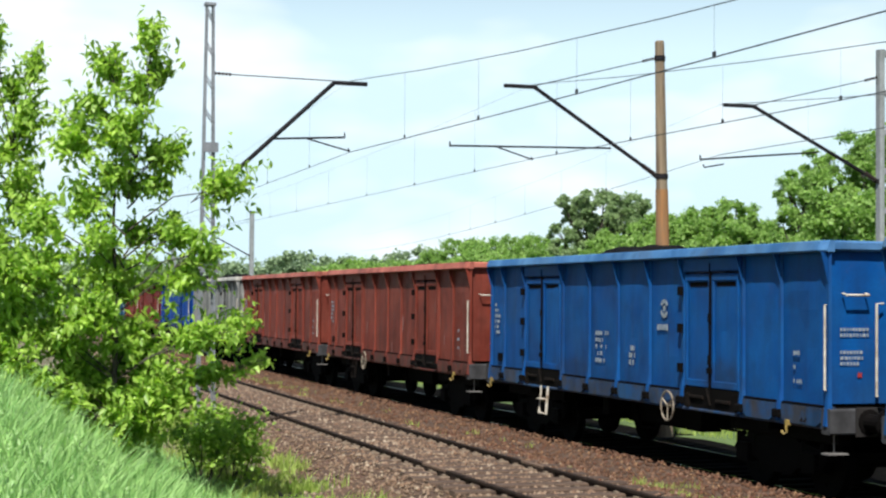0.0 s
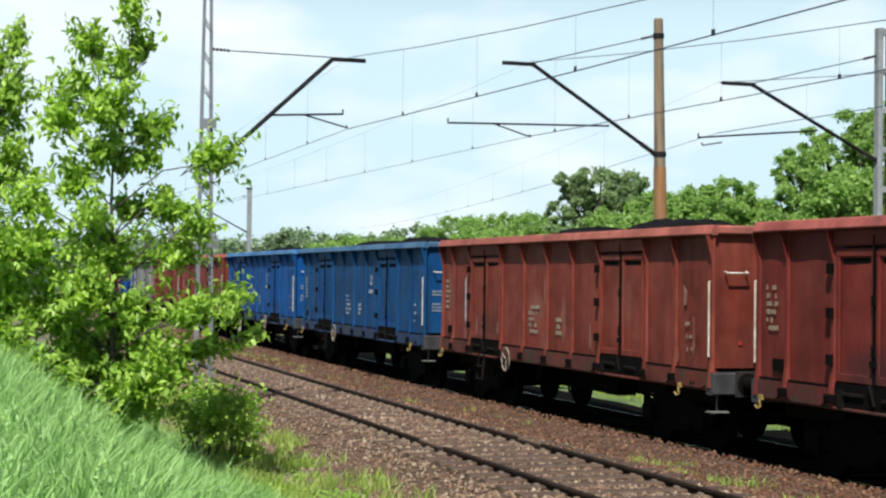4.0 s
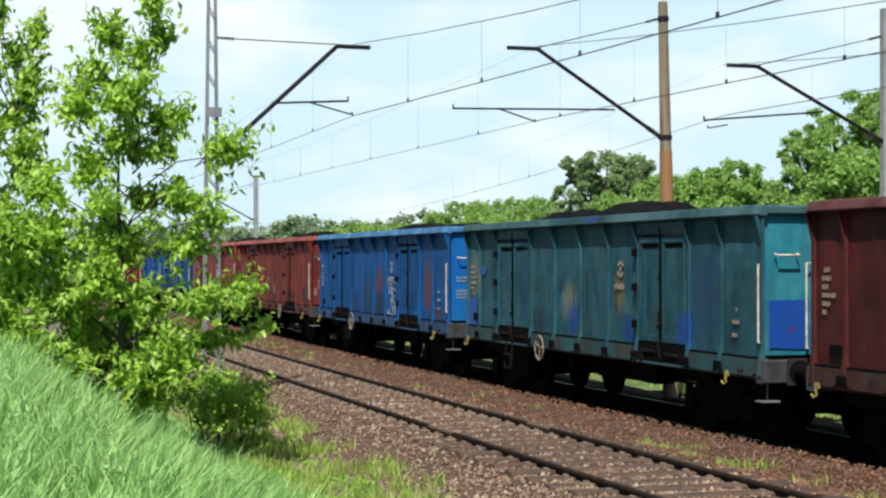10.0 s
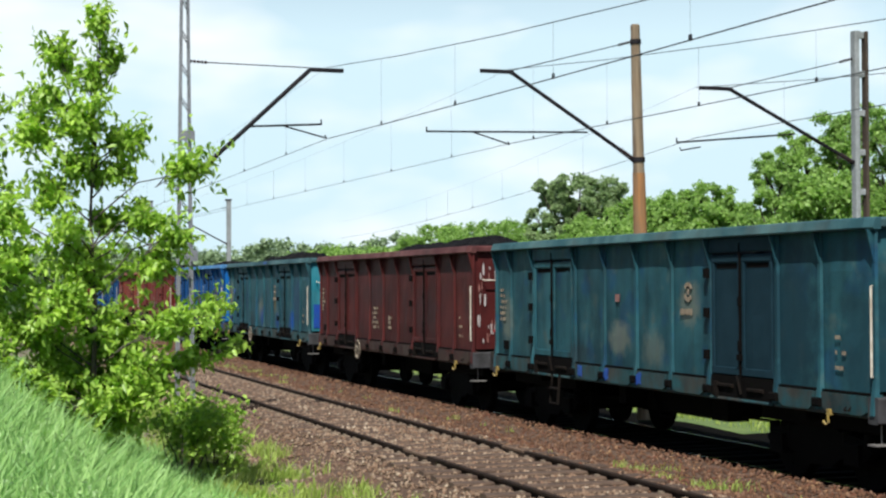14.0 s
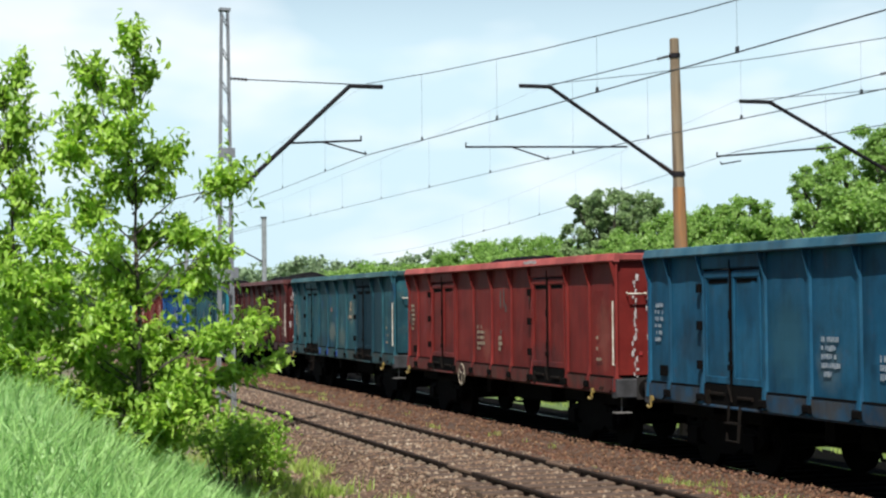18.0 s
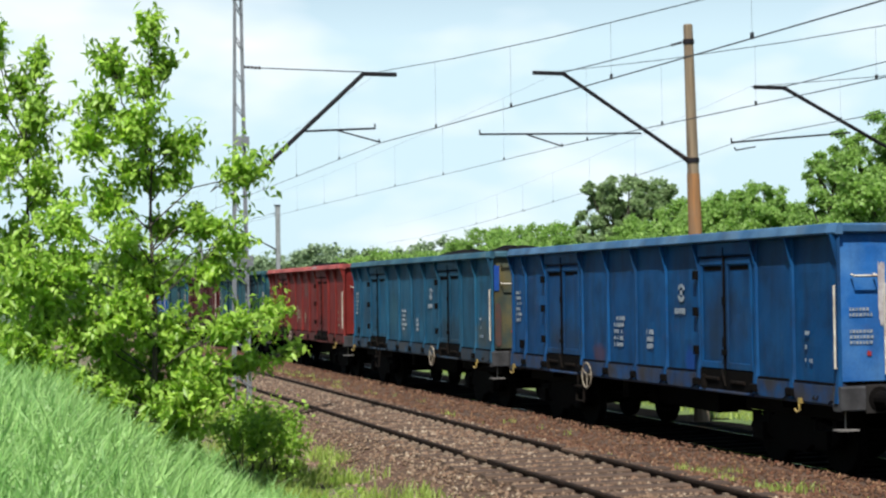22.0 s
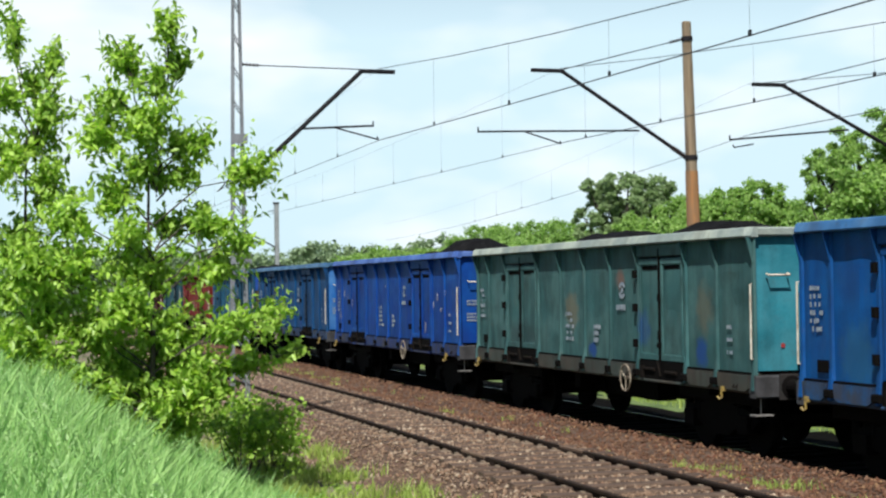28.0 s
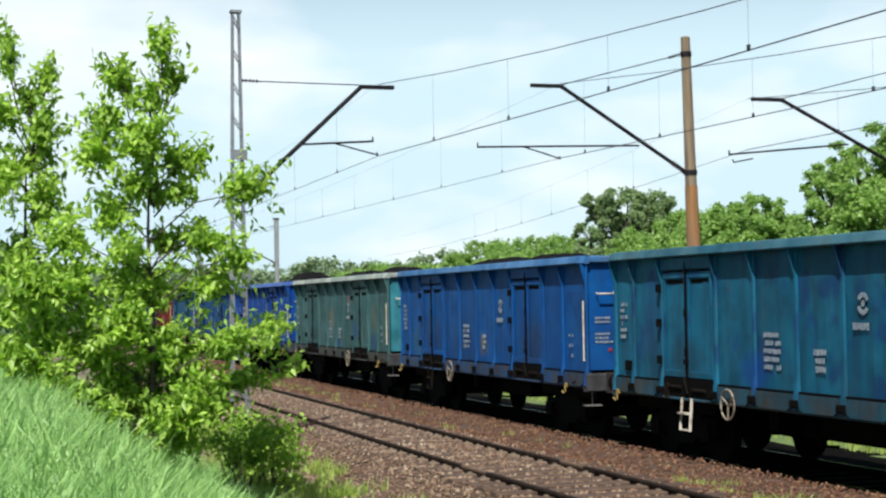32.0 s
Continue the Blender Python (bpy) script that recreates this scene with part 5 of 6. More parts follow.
for num, w in TRAIN:
    mark = TAN_MARK if num in (5, 6, 8, 2, 7, 3) else WHITE_MARK
    if num in EMBLEM_OFF:
        y = HALF - EMBLEM_OFF[num]
        part("emblem", emblem(xm - 0.012, y, 2.40), mark, w, "round faded emblem")
        tagged(part("lettering", bars(1, xm - 0.012, y + 0.25, 2.17, 0.55, 0.10, seed=3, holes=0.0), mark, w, "row of pale bars"), kind="stuff")
    if num in TEXT_OFF:
        tagged(part("lettering", bars(5, xm - 0.012, HALF - TEXT_OFF[num], 2.02, 0.55, 0.075, seed=num + 20), mark, w, "rows of small pale bars"), kind="stuff")
        tagged(part("lettering", bars(3, xm - 0.012, HALF - TEXT_OFF[num] - 1.37, 1.82, 0.3, 0.09, 0.02, seed=num + 40, holes=0.1), mark, w, "small pale data panel"), kind="stuff")
    tagged(part("lettering", bars(6, xm - 0.012, 6.12, 2.45, 0.32, 0.07, seed=num + 60), mark, w, "column of small pale bars"), kind="stuff")
    tagged(part("lettering", bars(3, xm - 0.012, -5.5, 1.9, 0.22, 0.06, 0.12, seed=num + 80), mark, w, "small pale bars"), kind="stuff")
    if num in WHEEL_OFF:
        part("hand_wheel", ring_shape(HALF - WHEEL_OFF[num], 0.98), HAND_WHEEL, w, "worn cream brake hand wheel")
    if num in STEP_OFF:
        part("stirrup_step", stirrup_shape(HALF - STEP_OFF[num]), CREAM if num in (14, 0) else LATCH_IRON, w, "hanging stirrup step")


def blot(w, y, z, hy, hz, mat, seed, end=False, name="paint_patch", label="", x=-1.388, rag=1.0):
    """An irregular patch of paint or scrape, on the near side or on the rear end."""
    rng = random.Random(seed)
    n = 32
    ring = []
    for i in range(n):
        a = 2 * math.pi * i / n
        k = 0.85 + rag * 0.35 * noise.noise((1.6 * math.cos(a) + seed, 1.6 * math.sin(a), 0.5)) + rag * 0.3 * noise.noise((5 * math.cos(a), 5 * math.sin(a), seed)) + rag * rng.uniform(-0.1, 0.1)
        c, sn = math.cos(a), math.sin(a)
        m = max(abs(c), abs(sn)) ** (1.0 if rag < 0.3 else 0.7)
        ring.append((y + hy * k * c / m, z + hz * k * sn / m))
    sh = Shape().plate(ring, 1, -6.337, -6.331) if end else Shape().plate(ring, 0, x - 0.004, x)
    part(name, sh, mat, w, label)


NUM = dict(TRAIN)
PATCH_WHITE = rough_mat("splashed_white_paint", (0.4712, 0.456, 0.456), (0.3192, 0.2736, 0.2736), 11, 0.7, 0, 0.1)
PATCH_PINK = rough_mat("scraped_pinkish_paint", (0.26, 0.13, 0.115), (0.18, 0.06, 0.048), 9, 0.7, 0, 0.1)
PATCH_BLUE = rough_mat("fresh_blue_touch_up", (0.003, 0.045, 0.30), (0.004, 0.055, 0.25), 5, 0.55, 0, 0.1)
PATCH_GREY = rough_mat("grey_brown_stain", (0.038, 0.0418, 0.0471), (0.0213, 0.0365, 0.0532), 8, 0.85, 0, 0.2)
PATCH_TAN = rough_mat("tan_scuff", (0.0836, 0.0912, 0.0722), (0.038, 0.0646, 0.0646), 9, 0.85, 0, 0.2)
PATCH_YELLOW = rough_mat("rust_yellow_end", (0.085, 0.068, 0.032), (0.05, 0.045, 0.03), 5, 0.85, 0, 0.2)
PATCH_FADED = rough_mat("faded_orange_rub", (0.20, 0.075, 0.05), (0.15, 0.045, 0.032), 9, 0.8, 0, 0.1)
rs0 = random.Random(15)
RUST_BROWN = rough_mat("reddish_brown_stain", (0.075, 0.03, 0.022), (0.04, 0.03, 0.03), 7, 0.85, 0, 0.2)
WARN_ORANGE = rough_mat("orange_sign_paint", (0.6, 0.2, 0.02), (0.5, 0.16, 0.02), 9, 0.6, 0, 0.1)
DOOR_DARK = rough_mat("dark_slate_door_paint", (0.005, 0.022, 0.034), (0.008, 0.028, 0.042), 4, 0.7, 0, 0.1, spec=0.08)
END_LIGHTBLUE = paint_mat("light_blue_end_paint", (0.012, 0.075, 0.24), (0.04, 0.12, 0.28), 0.2, 0.25)
END_TEAL = paint_mat("light_teal_end_paint", (0.012, 0.12, 0.16), (0.03, 0.15, 0.19), 0.2, 0.3)
END_OCHRE = paint_mat("ochre_stained_end_paint", (0.035, 0.05, 0.045), (0.085, 0.07, 0.03), 0.5, 0.35, rust_col=(0.09, 0.04, 0.015))
END_BLUE = paint_mat("fresh_blue_end_paint", (0.004, 0.07, 0.24), (0.008, 0.09, 0.27), 0.12, 0.2)


def repaint_end(w, mat):
    """The rear end wall in another paint than the wagon."""
    for o in w.children:
        if o.name.startswith(("end_wall", "end_post")) and o.data.vertices[0].co.y < 0:
            coat(o, mat)


repaint_end(NUM[4], END_BLUE)
repaint_end(NUM[5], END_TEAL)
rng = random.Random(77)
for i in range(34):
    x = rng.choice((-1.18, -1.02, -1.02, -0.86)) + rng.gauss(0, 0.045)
    blot(NUM[6], x, rng.uniform(1.4, 2.95), rng.uniform(0.008, 0.022), rng.uniform(0.02, 0.13), PATCH_WHITE if i % 3 else PATCH_PINK, i, True, "paint_splash", "white paint splash")
for i in range(44):
    x = (-1.02 if i % 2 else -0.76) + rng.gauss(0, 0.022)
    blot(NUM[8], x, 1.15 + 1.75 * (i + rng.random()) / 44, rng.uniform(0.010, 0.030), rng.uniform(0.015, 0.07), PATCH_WHITE, 20 + i, True, "paint_splash", "white paint splash")
for i in range(16):
    blot(NUM[3], rng.uniform(-1.25, -0.7), rng.uniform(1.4, 2.9), rng.uniform(0.02, 0.06), rng.uniform(0.03, 0.13), PATCH_PINK if i % 3 else PATCH_GREY, 40 + i, True, "scrape", "pale scraped paint")
for i in range(8):
    blot(NUM[8], -2.2 - 0.09 * i, 3.215 + rng.uniform(-0.01, 0.02), 0.06, rng.uniform(0.02, 0.045), PATCH_WHITE, 60 + i, x=-1.502, name="rim_smear", label="white smear on the rim")
blot(NUM[5], 6.0, 1.5, 0.28, 0.33, PATCH_BLUE, 81, rag=0.25, label="fresh blue touch-up paint")
blot(NUM[5], -0.95, 1.68, 0.36, 0.38, PATCH_BLUE, 82, True, rag=0.12, label="fresh blue touch-up paint")
for o in NUM[7].children_recursive:
    if o.name.startswith(("door_leaf", "door_frame", "door_header")) and o.data and min(v.co.y for v in o.data.vertices) < -2.2 and max(v.co.y for v in o.data.vertices) < 0:
        coat(o, DOOR_DARK)
blot(NUM[7], 0.84, 2.3, 0.09, 0.07, PATCH_PINK, 313, rag=0.2, label="small red square mark")
for i, y in enumerate((2.25, 1.2, -0.02)):
    blot(NUM[7], y, 1.11, 0.1, 0.1, PATCH_BLUE, 320 + i, x=-1.437, label="blue paint drip")
blot(NUM[5], -0.6, 3.2, 0.3, 0.05, PATCH_BLUE, 330, x=-1.502, rag=0.6, label="blue paint smear on the rim")
blot(NUM[5], 5.3, 2.35, 0.14, 0.09, PATCH_BLUE, 342, label="blue dab of paint")
for i in range(9):
    blot(NUM[5], 2.3 - 0.62 * i, rs0.uniform(1.5, 2.1), 0.018, rs0.uniform(0.12, 0.4), PATCH_GREY if i % 2 else DOOR_DARK, 350 + i, name="drip", label="dark run of dirt")
scrawl = Shape()
for stroke in (((-1.30, 2.13), (-1.95, 2.13)), ((-1.30, 2.13), (-1.44, 1.75), (-1.57, 1.75), (-1.62, 2.10)), ((-1.42, 1.30), (-1.58, 1.66), (-1.74, 1.30)), ((-1.28, 1.36), (-1.32, 1.28), (-1.92, 1.24)),
               ((-1.75, 2.05), (-1.95, 2.00), (-1.78, 1.90), (-1.95, 1.84), (-1.80, 1.74), (-1.95, 1.68)), ((-1.88, 1.60), (-1.93, 1.28)), ((-1.44, 1.66), (-1.74, 1.66)), ((-1.66, 1.90), (-1.70, 1.56))):
    scrawl.tube([(-1.388, y, z) for y, z in stroke], 0.011, 5)
part("scrawl", scrawl, WHITE_MARK, NUM[4], "white chalk scrawl")
blot(NUM[2], 4.72, 2.05, 0.05, 0.48, PATCH_WHITE, 361, x=-1.404, rag=0.6, label="long white scrape beside the door")
repaint_end(NUM[9], END_OCHRE)
blot(NUM[9], -1.24, 1.75, 0.08, 0.5, RUST_BROWN, 151, True, rag=0.4, label="rust-yellow scuff")
blot(NUM[9], -1.27, 2.72, 0.07, 0.3, PATCH_BLUE, 152, True, rag=0.2, label="bright blue touch-up paint")
repaint_end(NUM[10], END_LIGHTBLUE)
blot(NUM[10], -0.72, 2.4, 0.06, 0.5, PATCH_WHITE, 154, True, rag=0.6, label="whitish scrape")
for i in range(14):
    blot(NUM[11], rng.uniform(-5.9, 6.0), rng.uniform(1.5, 2.9), rng.uniform(0.01, 0.04), rng.uniform(0.03, 0.13), PATCH_WHITE, 170 + i, name="scratch", label="white scratch")
for i in range(7):
    blot(NUM[8], rng.choice([6.1, 3.0, -0.6, -2.1, -5.6]) + rng.uniform(-0.2, 0.2), rng.uniform(1.6, 2.6), 0.03, rng.uniform(0.05, 0.2), PATCH_TAN, 190 + i, name="scratch", label="pale scratch")
repaint_end(NUM[12], END_TEAL)
tri = Shape().plate([(-0.76, 2.78), (-0.58, 2.78), (-0.67, 2.92)], 1, -6.343, -6.338)
part("warning_triangle", tri, WARN_ORANGE, NUM[11], "small orange warning triangle")
for num in (2, -1, -2, 3):
    for i in range(14):
        blot(NUM[num], rng.uniform(-5.9, 6.0), rng.uniform(1.3, 2.3), rng.uniform(0.015, 0.05), rng.uniform(0.05, 0.28), PATCH_FADED if i % 2 else PATCH_PINK, 260 + 10 * num + i, name="scratch", label="pale rubbed patch")
for num, w in TRAIN:
    blot(w, -0.92, 1.62, 0.035, 0.035, RED_DOT, 5, True, "lamp_bracket", "small red end marker")
    if num in (0, 1, 4, 10, 11, 13):
        tagged(part("lettering", end_bars(num), WHITE_MARK, w, "pale bars on the end wall"), kind="stuff")

# heaps of each load: middle along the wagon, height, half-length
HEAPS = {-2: ((3, 0.30, 1.8), (-2, 0.25, 1.5)), -1: ((2.0, 0.34, 2.2), (-3.5, 0.2, 1.5)), 0: ((2.0, 0.42, 1.7), (-4.0, 0.16, 1.0)), 1: ((2.5, 0.42, 2.0), (-1.8, 0.44, 2.0)),
         2: ((1.0, 0.42, 1.6), (-2.6, 0.46, 1.6)), 3: ((2.6, 0.30, 1.5), (-1.6, 0.48, 1.3)), 4: ((0.0, 0.44, 1.8), (-3.6, 0.38, 1.4)), 5: ((3.4, 0.46, 1.3), (0.2, 0.52, 1.5)),
         6: ((0.5, 0.46, 1.6), (-3.0, 0.52, 1.5)), 7: ((-1.0, 0.30, 1.8), (3.8, 0.18, 1.0)), 8: ((1.8, 0.42, 1.7), (-4.2, 0.34, 0.9)), 9: ((2.8, 0.30, 1.0), (-0.3, 0.42, 1.0), (-4.0, 0.42, 1.0)),
         10: ((1.0, 0.26, 2.0), (-2.6, 0.24, 1.5)), 11: ((0.4, 0.36, 1.1), (-3.3, 0.62, 1.0)), 12: ((1.6, 0.44, 1.7), (-2.8, 0.46, 1.4)), 13: ((2.0, 0.44, 1.9), (-1.4, 0.42, 1.6)),
         14: ((3.6, 0.32, 1.0), (-2.5, 0.46, 1.7))}


def coal_mesh(num):
    rng = random.Random(num + 40)
    seed = float(num) * 3.7
    humps = HEAPS.get(num) or [(rng.uniform(-3.8, 3.8), rng.uniform(0.28, 0.5), rng.uniform(1.0, 2.3)) for _ in range(2)]
    ny, nx = 64, 12
    verts, faces = [], []
    for j in range(ny + 1):
        for i in range(nx + 1):
            x, y = -1.31 + 2.62 * i / nx, -6.25 + 12.5 * j / ny
            ridge = (1 - (x / 1.31) ** 2) * min(1.0, (6.25 - abs(y)) / 1.1)
            z = 3.0 + ridge * (0.14 + max(h * min(1.0, 1.25 * math.exp(-((y - c) / s) ** 2)) for c, h, s in humps)) + 0.05 * noise.noise((x * 3, y * 3, seed)) + 0.03 * noise.noise((x * 9, y * 9, seed))
            verts.append((x, y, z))
    n = nx + 1
    faces = [(j * n + i, j * n + i + 1, (j + 1) * n + i + 1, (j + 1) * n + i) for j in range(ny) for i in range(nx)]
    me = bpy.data.meshes.new("coal_load")
    me.from_pydata(verts, [], faces)
    me.materials.append(COAL)
    return me


for me in {o.data for _, w in TRAIN for o in w.children if o.data and not o.name.startswith("bogie")} | {o.data for _, w in TRAIN for c in w.children if c.name.startswith("door_leaf") for o in c.children}:
    for v in me.vertices:
        v.co.z *= TALLER
LOADS = []
for num, w in TRAIN:
    ob = new("coal_load", coal_mesh(num))
    tagged(ob, "black heap of coal rising over the wagon's rim", "coal", "coal loads of the train")
    LOADS.append(ob)


# ---- plants ----


def leaf_cloud(name, mat, centres, radii, counts, size, seed, droop=0.25, aspect=0.55, shell=0.35):
    """Many small folded leaves in ellipsoids: one mesh."""
    rng = np.random.RandomState(seed)
    V, F = [], []
    base = 0
    for c, r, n in zip(centres, radii, counts):
        d = rng.normal(size=(n, 3))
        d /= np.linalg.norm(d, axis=1, keepdims=True) + 1e-9
        rad = (shell + (1 - shell) * rng.rand(n, 1)) ** 0.8
        rad *= 1 + 0.35 * np.sin(d[:, :1] * 5 + seed) * np.cos(d[:, 2:] * 4)
        p = np.asarray(c) + d * rad * np.asarray(r)
        t = rng.normal(size=(n, 3)) + d * 0.6 - np.array([0, 0, droop])
        t /= np.linalg.norm(t, axis=1, keepdims=True)
        up = rng.normal(size=(n, 3)) * 0.6 + np.array([0, 0, 1.0])
        s = np.cross(t, up)
        s /= np.linalg.norm(s, axis=1, keepdims=True) + 1e-9
        nrm = np.cross(s, t)
        L = size * (0.6 + 0.8 * rng.rand(n, 1))
        W = L * aspect * 0.5
        a, b = p - t * L * 0.5, p + t * L * 0.5
        m1 = p + s * W - t * L * 0.08 + nrm * L * 0.10
        m2 = p - s * W - t * L * 0.08 + nrm * L * 0.10
        V.append(np.stack([a, m1, b, m2], 1).reshape(-1, 3))
        k = base + 4 * np.arange(n)[:, None]
        F.append(np.concatenate([k + [0, 1, 2], k + [0, 2, 3]]))
        base += 4 * n
    return mesh_np(name, np.concatenate(V), np.concatenate(F), mat)


def limb_path(a, b, rng, k=4, wob=0.06, lift=0.06):
    a, b = Vector(a), Vector(b)
    d = (b - a).length
    pts = [a.lerp(b, i / k) + Vector([rng.uniform(-wob, wob) * d * math.sin(math.pi * i / k) for _ in range(3)]) + Vector((0, 0, lift * d * math.sin(math.pi * i / k))) for i in range(k + 1)]
    return pts


SWAYING = []


def sapling(name, label, x, y, z, height, lobes, density, seed, lean=0.0, leaf=0.12):
    """A young tree: trunk, and for each lobe of leaves a limb that sways in the wind.
    lobes: (across, up, half-width, half-height) in metres from the foot."""
    rng = random.Random(seed)
    t = thing(name, label, "tree", pose(x, y, z), group="young trees on the bank")
    part("trunk", Shape().tube([(0, 0, -0.2), (0.03, 0.0, height * 0.3), (-0.02, 0.03, height * 0.5), (lean, 0, height * 0.68)], 0.042, 8, 0.010), BARK, t)
    for i, (cx, cz, rx, rz) in enumerate(lobes):
        cy = rng.uniform(-0.45, 0.45) * (1.0 if cz < height * 0.55 else 0.5)
        h0 = max(0.25, min(cz - 0.35 * abs(cx) - 0.25, height * 0.66))
        root = Vector((lean * (h0 / height) ** 2, 0, h0))
        end = Vector((cx, cy, cz))
        limb = part("limb", Shape().tube(limb_path(root, end, rng), 0.014, 6, 0.005), BARK, t)
        ry = 0.5 * (rx + rz)
        pts, count = [], max(16, int(130 * (rx * rz) ** 0.5))
        for j in range(count):
            d = Vector((rng.gauss(0, 1), rng.gauss(0, 1), rng.gauss(0, 1))).normalized() * rng.random() ** 0.6
            k = 1.2 + 1.1 * noise.noise(d.normalized() * 1.7 + Vector((seed, i * 3.7, 0)))
            q = end + Vector((d.x * rx * k, d.y * ry * k, d.z * rz * k))
            twig = limb_path(root.lerp(end, rng.uniform(0.6, 1.0)), q, rng, 3, 0.05)
            if j < 7:
                part("twig", Shape().tube(twig, 0.008, 5, 0.003), BARK, limb)
            for k in range(4):
                pts.append(q.lerp(twig[1], k * 0.28) + Vector((rng.uniform(-0.05, 0.05), rng.uniform(-0.05, 0.05), rng.uniform(-0.05, 0.03))))
        r = 0.13
        n = max(2, int((1.0 - 0.25 * min(1.0, cz / height)) * density * rx * rz / len(pts)))
        part("foliage", leaf_cloud("foliage", LEAF_BUSH, pts, [(r, r, r * 0.75)] * len(pts), [n] * len(pts), leaf, seed * 31 + i, 0.8, 0.44, 0.0), LEAF_BUSH, limb, "fresh light-green leaves")
        SWAYING.append((limb, cx, cz, cz / height, rng.uniform(0, 6.28), 1.0 if name == "maple_sapling" else 0.8))
    return t


K = 0.00742
MAIN = [(300, 60, 34, 42), (225, 110, 40, 44), (320, 110, 22, 34), (265, 230, 66, 52), (180, 250, 44, 52), (365, 255, 28, 34), (452, 310, 46, 60), (215, 350, 50, 44), (375, 385, 34, 30),
        (140, 470, 66, 66), (270, 480, 75, 64), (400, 465, 50, 48), (180, 580, 76, 64), (320, 590, 85, 66), (500, 550, 32, 38), (465, 640, 44, 30), (380, 680, 66, 50), (250, 680, 76, 56), (545, 615, 18, 16),
        (280, 150, 40, 34), (320, 400, 36, 36), (100, 560, 45, 60), (430, 575, 46, 48), (320, 700, 70, 45), (290, 320, 36, 30), (130, 390, 45, 45),
        (335, 312, 28, 26), (240, 415, 40, 34), (60, 480, 56, 50), (250, 750, 66, 34), (330, 742, 50, 36), (180, 705, 60, 42), (60, 600, 60, 55), (230, 540, 56, 46), (290, 690, 60, 46), (120, 655, 60, 46), (60, 680, 50, 40), (230, 640, 60, 46), (350, 640, 50, 40), (290, 770, 50, 26),
        (332, 262, 34, 34), (392, 400, 36, 32), (425, 430, 30, 30), (205, 190, 34, 34), (255, 300, 36, 30)]
sapling("maple_sapling", "young maple with fresh light-green leaves on the bank", 2.72, 21.0, 0.45, 5.5,
        [((a - 288) * K, 1.9 + (514 - b) * K, c * K, d * K) for a, b, c, d in MAIN], 5900, 4, leaf=0.13)
SIDE = [(20, 80, 22, 52), (88, 110, 14, 40), (85, 205, 46, 66), (20, 300, 40, 60), (90, 330, 48, 58), (50, 430, 66, 56), (20, 520, 56, 50), (-60, 420, 60, 90), (-50, 250, 50, 90), (20, 185, 34, 45), (62, 590, 48, 50), (50, 655, 46, 40), (66, 265, 34, 40), (60, 150, 24, 36)]
K2 = 0.0081
sapling("maple_sapling", "slender young maple standing in tall grass on the bank", 1.33, 23.0, 0.45, 5.9,
        [((a - 65) * K2, 1.9 + (514 - b) * K2, c * K2, d * K2) for a, b, c, d in SIDE], 5600, 9, leaf=0.13)


def shrub(label, x, y, z, w, h, seed, mat, n=900):
    t = thing("shrub", label, "shrub", pose(x, y, z), group="low shrubs beside the track")
    rng = random.Random(seed)
    stems = Shape()
    cs, rs, cn = [], [], []
    for _ in range(14):
        e = (rng.uniform(-w, w) * 0.8, rng.uniform(-w, w) * 0.8, rng.uniform(0.25, 0.85) * h)
        stems.tube(limb_path((e[0] * 0.3, e[1] * 0.3, -0.1), e, rng, 3), 0.012, 5, 0.004)
        cs.append(e), rs.append((w * 0.38, w * 0.38, h * 0.28)), cn.append(n // 14)
    part("stem_tangle", stems, BARK, t)
    part("foliage", leaf_cloud("foliage", mat, cs, rs, cn, 0.085, seed, 0.2, 0.6, 0.2), mat, t)


shrub("low dark-green leafy shrub beside the near track", 4.95, 24.2, -0.42, 0.72, 1.15, 3, LEAF_SHRUB, 1700)
shrub("low yellow-green shrub at the foot of the mast", 4.9, 26.3, -0.35, 0.5, 1.05, 5, LEAF_BUSH, 900)
shrub("small weedy shrub under the young maple", 4.2, 22.6, -0.15, 0.5, 0.8, 6, LEAF_SHRUB, 1000)


def blades(name, label, mat, spots, height, seed, width=0.010):
    """Grass blades rooted at spots: one mesh of bent strips."""
    rng = np.random.RandomState(seed)
    n = len(spots)
    p = np.asarray(spots, float)
    tuft = np.array([[noise.noise((q[0] * 1.7, q[1] * 1.7, seed)) + 0.6 * noise.noise((q[0] * 4.5, q[1] * 4.5, seed + 9.0))] for q in p])
    h = height * (0.55 + 0.75 * rng.rand(n, 1)) * (1.0 + 0.55 * tuft)
    a = rng.rand(n, 1) * 2 * np.pi
    d = np.concatenate([np.cos(a), np.sin(a), 0 * a], 1)
    lean = np.concatenate([rng.normal(0.05, 0.34, (n, 1)), rng.normal(0.0, 0.32, (n, 1)), 0 * a], 1) * h
    w = width * (0.7 + 0.8 * rng.rand(n, 1))
    up = np.array([0, 0, 1.0])
    v = np.stack([p - d * w, p + d * w, p + lean * 0.3 + up * h * 0.6 + d * w * 0.8, p + lean * 0.3 + up * h * 0.6 - d * w * 0.8, p + lean + up * h], 1).reshape(-1, 3)
    k = 5 * np.arange(n)[:, None]
    f = np.concatenate([k + [0, 1, 2], k + [0, 2, 3], k + [3, 2, 4]])
    ob = new(name, mesh_np(name, v, f, mat))
    tagged(ob, label, "grass", kind="stuff")


